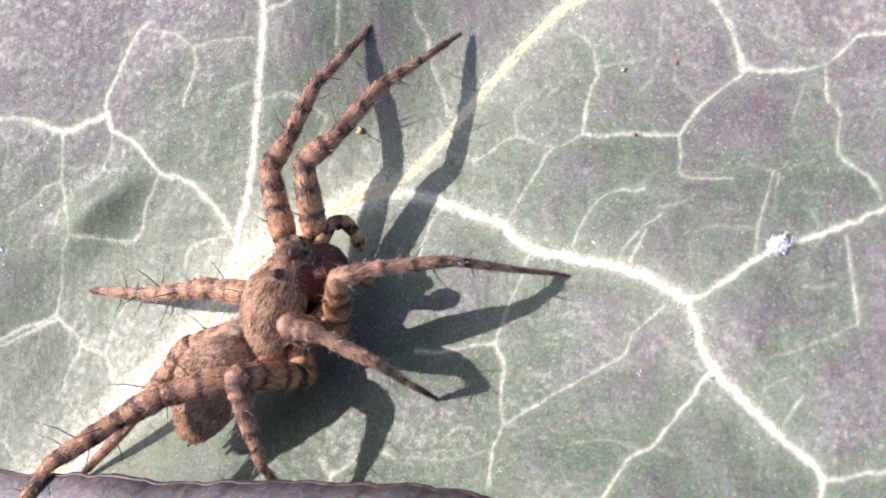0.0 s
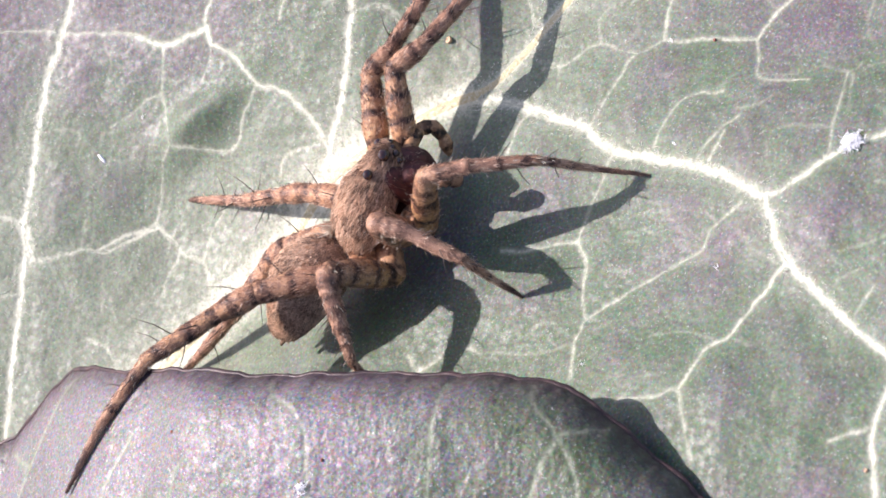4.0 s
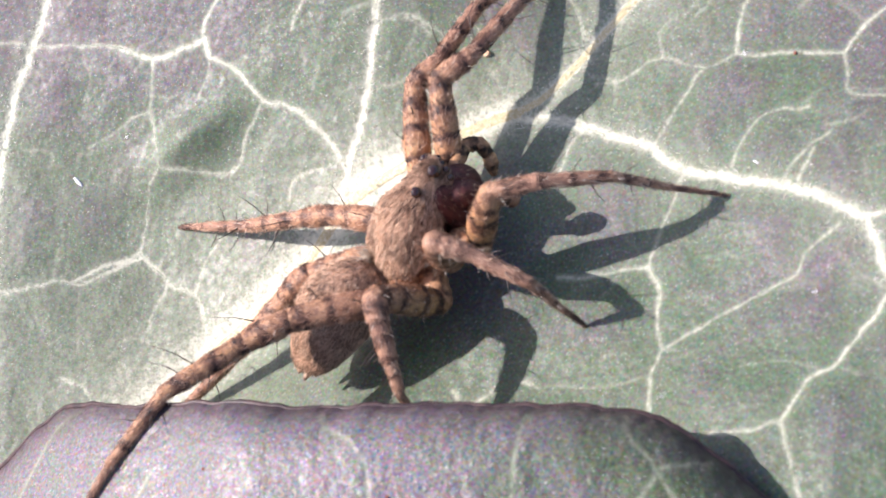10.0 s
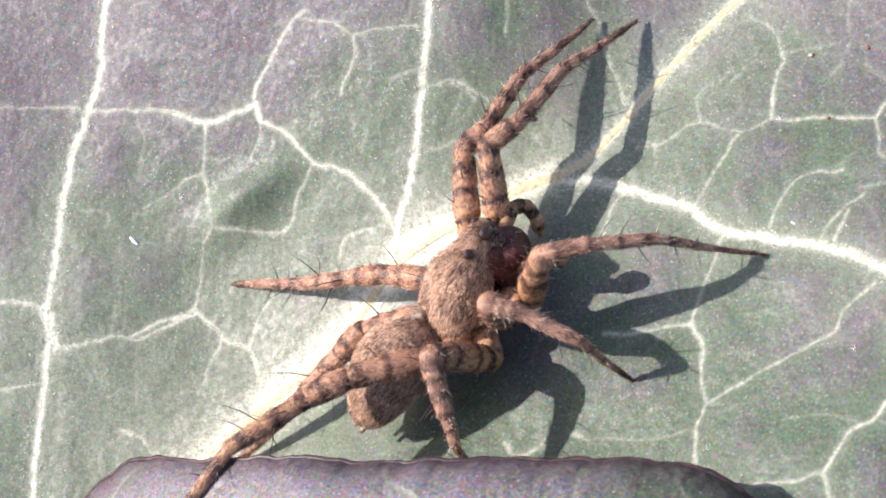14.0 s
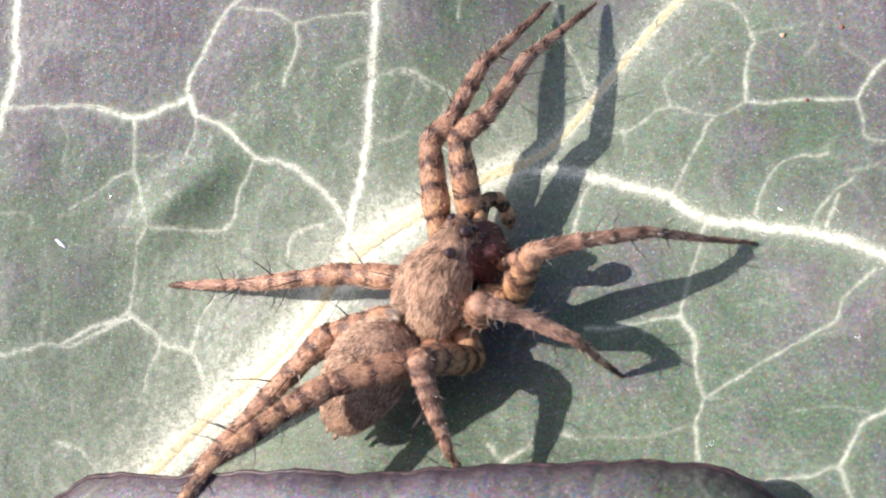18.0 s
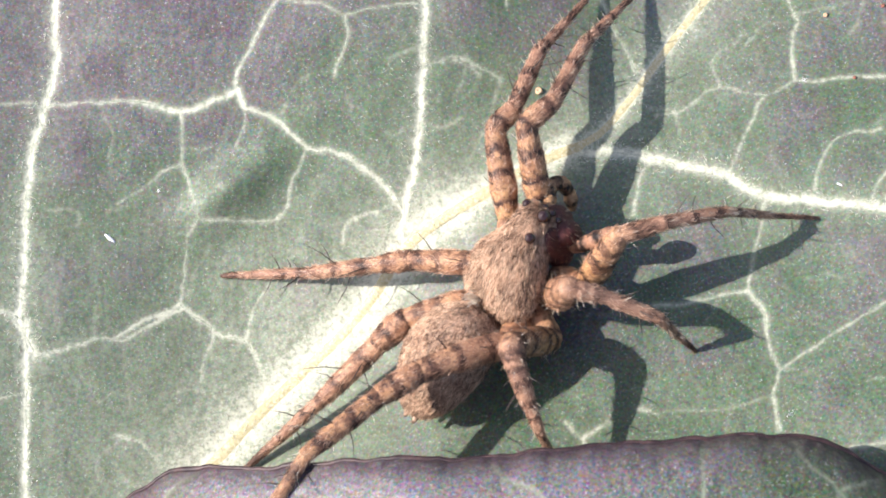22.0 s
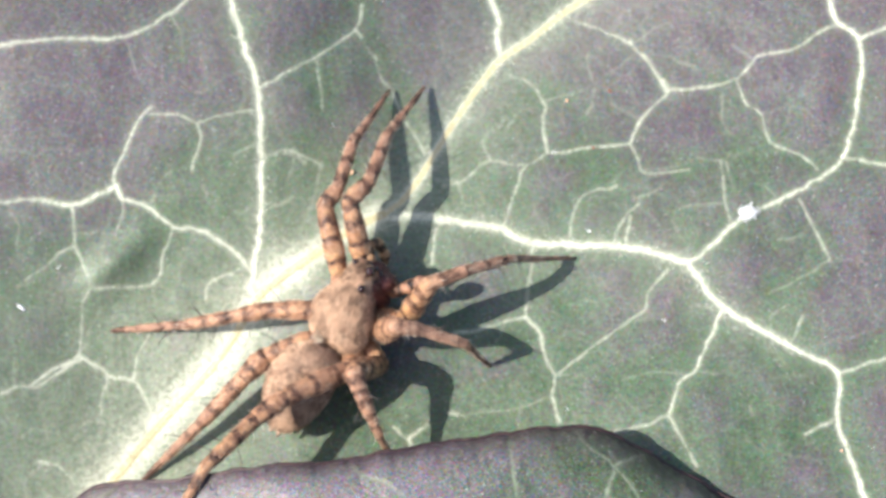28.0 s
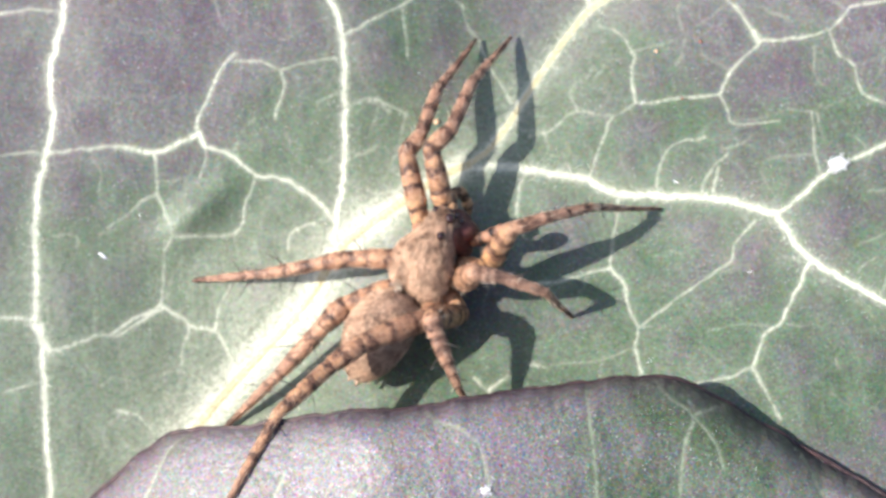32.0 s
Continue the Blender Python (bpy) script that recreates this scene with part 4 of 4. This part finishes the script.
    for k in (-1, 1):
        q = ab + axis * 2.5 + side * 0.12 * k + UP * 0.55
        v, f, _ = tube((q, q + axis * 0.16 - UP * 0.03, q + axis * 0.28 - UP * 0.08), (0.075, 0.065, 0.04), 10)
        part("spinneret", mesh_of("spinneret", v, f, ABDOMEN), spider)


SEGMENTS = ("femur", "patella", "tibia", "metatarsus", "tarsus")


def segment(a, b, r0, rm, r1, rings, phase, material, name, tip=False, n=16, bow=0.0, dusk=(0.0, 0.0), gold=(0.0, 0.0), band=(1.0, 1.0)):
    """A leg segment with rounded ends, swollen towards its base; its colouring runs from the first to the second value of each pair."""
    ln = np.linalg.norm(np.asarray(b) - a)
    e0, e1 = 0.75 * r0 / ln, 0.6 * r1 / ln
    t = np.concatenate([-e0 * np.cos(np.linspace(0.25, 1.57, 5))[:-1], np.linspace(0, 1, 17), 1 + e1 * np.sin(np.linspace(0.25, 1.32, 4))])
    k = np.clip(t, 0, 1)
    p = np.outer(1 - t, a) + np.outer(t, b) + np.outer(np.sin(math.pi * k), UP) * bow
    r = np.where(k < 0.4, r0 + (rm - r0) * np.sin(k / 0.4 * math.pi / 2), rm + (r1 - rm) * np.clip((k - 0.4) / 0.6, 0, 1) ** 1.4)
    r = r * (1 + 0.03 * np.sin(17 * k + 5 * phase)) * np.sqrt(np.clip(1 - (np.clip(-t, 0, 1) / (e0 * 1.02)) ** 2, 0.02, 1)) * np.sqrt(np.clip(1 - (np.clip(t - 1, 0, 1) / (e1 * 1.02)) ** 2, 0.02, 1))
    v, f, along = tube(p, r, n)
    turn = np.append(np.tile(np.arange(n) * 2 * math.pi / n, len(t)), (0, 0))

    def run(pair):
        return pair[0] + (pair[1] - pair[0]) * along

    attrs = {"ring": along * rings + phase + 0.13 * np.sin(4.1 * along * rings + 9 * phase) + 0.16 * np.abs(np.sin(2 * turn + phase)), "tip": np.clip((along - 0.35) / 0.5, 0, 1) * 0.5 + 0.4 if tip else run(dusk), "gold": run(gold), "band": run(band),
             "foot": 0.8 * np.clip((along - 0.15) / 0.6, 0, 1) if tip else 0 * along}
    return mesh_of(name, v, f, material, attrs=attrs), v, f, attrs


def run_on(values, k):
    """What a value is at both ends of segment k, halfway to that of its neighbours."""
    q = (values[0], *values, values[-1])
    return 0.5 * (q[k] + q[k + 1]), 0.5 * (q[k + 1] + q[k + 2])


# colouring of a leg, thigh to foot: dusk, gold and how strong its bands are
FRONT = ((0.1, 0.35, 0.35, 0.4, 0.5), (0.75, 0.4, 0.1, 0.0, 0.0), (1.0, 0.8, 1.0, 1.0, 0.7))
BARRED = ((0.0, 0.5, 0.5, 0.4, 0.5), (1.0, 0.0, 0.0, 0.5, 0.2), (1.0, 0.5, 0.85, 0.9, 0.6))
MAUVE = ((0.25, 0.9, 0.85, 0.3, 0.4), (0.8, 0.2, 0.0, 0.7, 0.4), (0.7, 0.15, 0.45, 0.7, 0.6))
SIDEWAYS = ((0.1, 0.1, 0.15, 0.25, 0.6), (0.4, 0.3, 0.2, 0.0, 0.0), (0.85, 0.85, 0.85, 0.6, 0.5))
HIND = ((0.45, 0.15, 0.1, 0.15, 0.3), (0.35, 0.6, 0.6, 0.5, 0.4), (0.7, 1.0, 1.0, 0.95, 0.6))


def build_leg(spider, joints, scale, stout, distal, look_of, bristle, seed, label):
    """A leg: the thigh carries the outer segments, its bristles and its hairs."""
    j = [np.array(q, float) for q in joints]
    rng = np.random.RandomState(seed)
    sizes = ((0.21, 0.29, 0.22), (0.215, 0.24, 0.20), (0.175, 0.18, 0.145), (0.125, 0.115, 0.085), (0.075, 0.066, 0.026))
    rings = (4.2, 1.3, 2.8, 2.6, 1.2)
    root, coats = None, []
    for k in range(5):
        a, b = j[k], j[k + 1]
        sz = [q * scale * (stout if k < 1 else distal) for q in sizes[k]]
        me, v, f, at = segment(a, b, *sz, rings[k], rng.uniform(0, 1), LEG, "leg" if k == 0 else SEGMENTS[k], tip=(k == 4), bow=0.06 if k == 0 else 0.0,
                               dusk=run_on(look_of[0], k), gold=run_on(look_of[1], k), band=run_on(look_of[2], k))
        ob = part("leg" if k == 0 else SEGMENTS[k], me, root or spider, label if k == 0 else "")
        root = root or ob
        wave = np.abs((at["ring"] % 1.0) - 0.5)
        coats.append((v, f, b - a, np.linalg.norm(b - a), sz[1], np.clip(np.clip(1.15 - wave / 0.2, 0, 1) * at["band"] + at["foot"], 0, 1)))
    verts, faces, shade = [], [], []
    for v, f, d, ln, r, dark in coats:
        hv, hf, hs = coat(v, f, int(180 + 620 * ln * (r / 0.2) ** 0.6), lambda q, d=d: np.tile(d, (len(q), 1)), 0.10, 0.30, 0.0042, seed, top=-2, carry=dark)
        off = len(verts)
        verts += hv
        shade.append(hs)
        faces += [tuple(i + off for i in g) for g in hf]
    part("hair", mesh_of("hair", verts, faces, HAIR_LEG, smooth=False, attrs={"shade": np.concatenate(shade)}), root, "short tan and dark hairs in bands")["kind"] = "stuff"
    # sparse longer pale hairs that stand off
    verts, faces = [], []
    for v, f, d, ln, r, dark in coats[:4]:
        hv, hf = coat(v, f, int(16 * ln), lambda q, d=d: np.tile(d, (len(q), 1)), 0.2, 1.6, 0.0045, seed + 50, top=-2)
        off = len(verts)
        verts += hv
        faces += [tuple(i + off for i in g) for g in hf]
    part("fringe", mesh_of("fringe", verts, faces, HAIR_WHITE, smooth=False), root, "sparse pale standing hairs")["kind"] = "stuff"
    for k, t, turn, ln in SPINES:
        ln = ln * bristle
        a, b = j[k], j[k + 1]
        d = (b - a) / np.linalg.norm(b - a)
        s = np.cross(d, UP)
        s /= np.linalg.norm(s)
        u = np.cross(s, d)
        turn, t = turn + rng.uniform(-18, 18), t + rng.uniform(-0.06, 0.06)
        out = math.cos(radians(turn)) * u + math.sin(radians(turn)) * s
        q = a + (b - a) * t + out * sizes[k][1] * scale * 0.8
        v, f, _ = tube((q, q + (out * 0.85 + d * 0.42) * ln * 0.8, q + (out * 0.85 + d * 0.55) * ln * 1.6), (0.015, 0.012, 0.004), 5)
        part("spine", mesh_of("spine", v, f, SPINE), root, "stiff black bristle")
    return root


SPINES = ((0, 0.35, -20, 0.42), (0, 0.7, 30, 0.42), (2, 0.25, -35, 0.6), (2, 0.6, 35, 0.62), (2, 0.45, -100, 0.5), (2, 0.75, 100, 0.5), (3, 0.2, -40, 0.4),
          (3, 0.5, 60, 0.35), (3, 0.35, 130, 0.3), (3, 0.7, -110, 0.3))


def build_spider():
    spider = tagged(new("spider"), label="brown wolf spider with banded hairy legs resting on the leaf", category="spider")
    build_body(spider)
    label = "orange-brown leg with dark rings"
    build_leg(spider, ((0.05, 0.95, 1.05), (-0.1, 2.65, 2.02), (0.5, 3.15, 1.98), (1.08, 4.62, 1.44), (1.6, 5.42, 0.88), (2.15, 6.2, 0.42)),
              1.0, 1.0, 1.0, FRONT, 0.65, 30, label)
    front_leg = build_leg(spider, ((-0.65, 0.75, 1.1), (-0.84, 2.7, 1.74), (-0.42, 3.12, 1.76), (0.1, 4.56, 1.42), (0.63, 5.36, 0.98), (1.18, 6.2, 0.62)),
              1.0, 1.0, 1.0, FRONT, 0.65, 31, label)
    build_leg(spider, ((-1.0, -0.15, 1.0), (-2.9, 0.12, 0.85), (-3.55, 0.1, 0.75), (-5.2, 0.16, 0.22), (-6.7, 0.33, -0.2), (-7.85, 0.46, -0.55)),
              0.95, 1.0, 1.05, SIDEWAYS, 0.9, 32, label)
    build_leg(spider, ((-1.2, -0.85, 0.9), (-3.0, -1.25, 0.9), (-3.55, -1.62, 0.7), (-4.95, -2.6, 0.0), (-6.2, -3.4, -0.6), (-7.1, -4.0, -0.95)),
              1.08, 1.0, 1.2, SIDEWAYS, 1.0, 33, label)
    build_leg(spider, ((0.95, -0.78, 0.95), (2.0, -0.18, 2.66), (2.93, 0.09, 2.5), (4.15, 0.5, 1.76), (4.92, 0.68, 0.76), (5.88, 0.8, 0.0)),
              1.0, 1.05, 0.80, BARRED, 0.55, 34, label)
    build_leg(spider, ((0.35, -0.95, 0.95), (0.95, -1.28, 2.66), (1.56, -1.37, 2.38), (2.69, -1.75, 1.74), (2.93, -1.9, 0.86), (3.2, -2.02, -0.03)),
              0.92, 1.3, 0.95, MAUVE, 0.55, 35, label)
    build_leg(spider, ((0.2, -1.85, 0.8), (-0.36, -2.34, 2.41), (-0.29, -2.74, 2.27), (-0.09, -3.48, 1.83), (0.10, -4.09, 1.48), (0.4, -4.75, 0.1)),
              1.0, 1.12, 1.15, BARRED, 0.55, 36, label)
    build_leg(spider, ((-0.5, -2.0, 1.4), (-2.35, -2.82, 2.32), (-3.12, -3.3, 2.45), (-4.6, -4.62, 2.88), (-5.7, -6.13, 2.68), (-6.75, -7.57, 2.12)),
              1.12, 1.0, 1.05, HIND, 1.0, 37, label)
    # coxae
    for a, b in (((-0.2, 0.35, 0.85), (0.0, 0.95, 1.05)), ((-0.6, 0.1, 0.85), (-0.65, 0.75, 1.1)), ((-0.7, -0.3, 0.85), (-1.1, -0.2, 1.1)), ((-0.9, -0.8, 0.8), (-1.25, -0.85, 0.95)),
                 ((0.35, -0.45, 0.8), (0.95, -0.76, 1.0)), ((0.1, -0.7, 0.8), (0.4, -0.98, 1.0)), ((-0.25, -1.1, 0.8), (0.2, -1.85, 0.8)), ((-0.5, -1.3, 0.85), (-0.55, -2.05, 1.4))):
        me, v, f, _ = segment(np.array(a), np.array(b), 0.28, 0.33, 0.28, 1.5, 0.2, LEG, "coxa", gold=(0.4, 0.4), band=(0.5, 0.5))
        part("coxa", me, spider)
    # palps
    for joints in (((0.25, 0.95, 1.35), (0.26, 1.55, 1.08), (0.46, 1.68, 0.92), (0.58, 1.5, 0.6), (0.6, 1.22, 0.32)),
                   ((0.78, 0.14, 1.1), (1.25, 0.1, 1.5), (1.56, 0.16, 1.6), (1.70, 0.24, 1.42), (1.62, 0.3, 1.0))):
        root = None
        for k in range(4):
            r = ((0.14, 0.15, 0.14, 0.14) if joints[0][1] > 0.5 else (0.16, 0.18, 0.18, 0.17))[k]
            me, v, f, _ = segment(np.array(joints[k]), np.array(joints[k + 1]), r, r * 1.15, r * (0.9 if k < 3 else 0.5), 1.2, 0.25, PALP, "palp", n=12, dusk=(0.0, 0.0) if joints[0][1] > 0.5 else (0.6, 0.6))
            ob = part("palp" if k == 0 else "palp_segment", me, root or spider, "short banded palp" if k == 0 else "")
            root = root or ob
    return spider, front_leg


# ---------------------------------------------------------------- small things on the leaves
def speck(name, x, y, size, material, label, category, near=False, seed=1):
    """A crumb lying on a leaf: a lumpy pebble shape."""
    rng = np.random.RandomState(seed)
    z = (near_height(x, margin_y(x) - y) if near else leaf_height(np.array(x), np.array(y))) + size * 0.3
    t = np.linspace(0.08, math.pi - 0.08, 8)
    p = [(x + size * 0.2 * math.sin(2 * a), y, float(z) - size * 0.6 * math.cos(a)) for a in t]
    v, f, _ = tube(p, [size * math.sin(a) for a in t], 9, 1.0, 0.25, seed)
    return tagged(new(name, mesh_of(name, v, f, material)), label=label, category=category)


def lint(x, y, size, count, label, near=False, seed=1):
    """A tangle of fine fibres lying on a leaf."""
    rng = np.random.RandomState(seed)
    z = float(near_height(x, margin_y(x) - y) if near else leaf_height(np.array(x), np.array(y)))
    roots = np.array((x, y, z + 0.02)) + rng.normal(0, 1, (count, 3)) * (size * 0.55, size * 0.4, 0.0) + np.abs(rng.normal(0, size * 0.15, (count, 1))) * UP
    ways = rng.normal(0, 1, (count, 3)) * (1, 1, 0.35) + (0, 0, 0.15)
    v, f = strands(roots, ways, size * rng.uniform(0.4, 1.0, count), size * 0.07)
    return tagged(new("lint", mesh_of("lint", v, f, WHITE, smooth=False)), label=label, category="lint", group="specks of lint on the leaves")


def fibre(x, y, dx, dy, width, label, seed=1):
    """A short pale splinter lying on the large leaf."""
    t = np.linspace(0, 1, 7)
    px, py = x + dx * t, y + dy * t
    v, f, _ = tube(np.column_stack([px, py, leaf_height(px, py) + width * 0.6]), width * (0.5 + np.sin(math.pi * t) * 0.6), 6, 0.8, 0.15, seed)
    return tagged(new("fibre", mesh_of("fibre", v, f, WHITE)), label=label, category="fibre")


lint(10.85, 1.5, 0.2, 300, "white fluff of lint on a leaf vein", seed=3)
lint(0.86, -7.42, 0.17, 60, "white crumb of lint on the overlapping leaf", near=True, seed=6)
lint(5.2, 2.12, 0.06, 14, "tiny white speck of lint on the leaf", seed=7)
lint(5.2, -3.54, 0.07, 16, "tiny white speck of lint on the leaf", seed=8)
lint(5.63, 4.01, 0.07, 16, "tiny white speck of lint on a leaf vein", seed=9)
lint(8.15, -1.36, 0.10, 7, "thin pale wisp of lint on the leaf", seed=10)
fibre(-9.95, 1.26, 0.2, -0.16, 0.045, "short white splinter on the leaf", seed=2)
fibre(6.3, 1.58, 0.12, -0.07, 0.02, "short white splinter on the leaf", seed=4)
speck("grit", 6.73, 4.03, 0.04, RUST, "tiny rust-brown grain on a leaf vein", "grit", seed=4)
speck("grit", 1.3, -6.8, 0.04, RUST, "tiny pink-brown grain on the overlapping leaf", "grit", near=True, seed=11)
speck("grit", -3.0, -6.35, 0.035, RUST, "tiny rust-brown grain on the overlapping leaf", "grit", near=True, seed=12)
speck("crumb", -0.15, 4.02, 0.085, TAN, "pale orange crumb on the leaf", "crumb", seed=21)
speck("crumb", 6.13, 5.52, 0.050, TAN, "tiny tan crumb on the leaf", "crumb", seed=22)
speck("grit", 7.39, 5.67, 0.045, RUST, "tiny dark brown grain on the leaf", "grit", seed=23)
speck("crumb", 12.61, -5.58, 0.045, TAN, "tiny tan crumb on a leaf vein", "crumb", seed=24)
lint(-8.70, 2.19, 0.07, 12, "tiny white speck of lint on the leaf", seed=31)
lint(-0.54, 5.27, 0.09, 12, "tiny white speck of lint on the leaf", seed=32)


def build_ground():
    gx = np.concatenate([-np.geomspace(60000, 60, 12), np.linspace(-50, 50, 60), np.geomspace(60, 60000, 12)])
    X, Y = np.meshgrid(gx, gx)
    Z = -2.35 + 0.25 * np.sin(X * 0.31) * np.cos(Y * 0.27) * (np.hypot(X, Y) < 80)
    me = fast_mesh("ground", np.stack([X, Y, Z], -1).reshape(-1, 3), grid_faces(len(gx), len(gx)), SOIL, {})
    return tagged(new("ground", me), label="dark crumbly garden soil under the leaves", category="ground", kind="structure")


build_ground()
build_leaf()
build_near_leaf()
SPIDER, LEG_L2 = build_spider()


def motions():
    # the spider sits still but for one front leg, which it sets down in the first half second and later draws in a little
    walk(SPIDER, [(0.0, pose(0, 0, 0)), (32.0, pose(0, 0, 0))])
    hip = Matrix.Translation((-0.65 * MM, 0.75 * MM, 1.1 * MM))
    rows = ((0.0, 11.0, 2.0), (0.1, 8.5, 1.2), (0.2, 6.8, 0.6), (0.3, 5.3, 0.2), (0.4, 4.5, 0.0), (0.5, 4.4, 0.0), (4.5, 4.2, 0.0), (6.5, 0.4, 0.0), (7.0, 0.0, 0.0), (32.0, 0.0, 0.0))
    walk(LEG_L2, [(t, hip @ pose(0, 0, 0, lift, 0, swing) @ hip.inverted()) for t, swing, lift in rows])


motions()
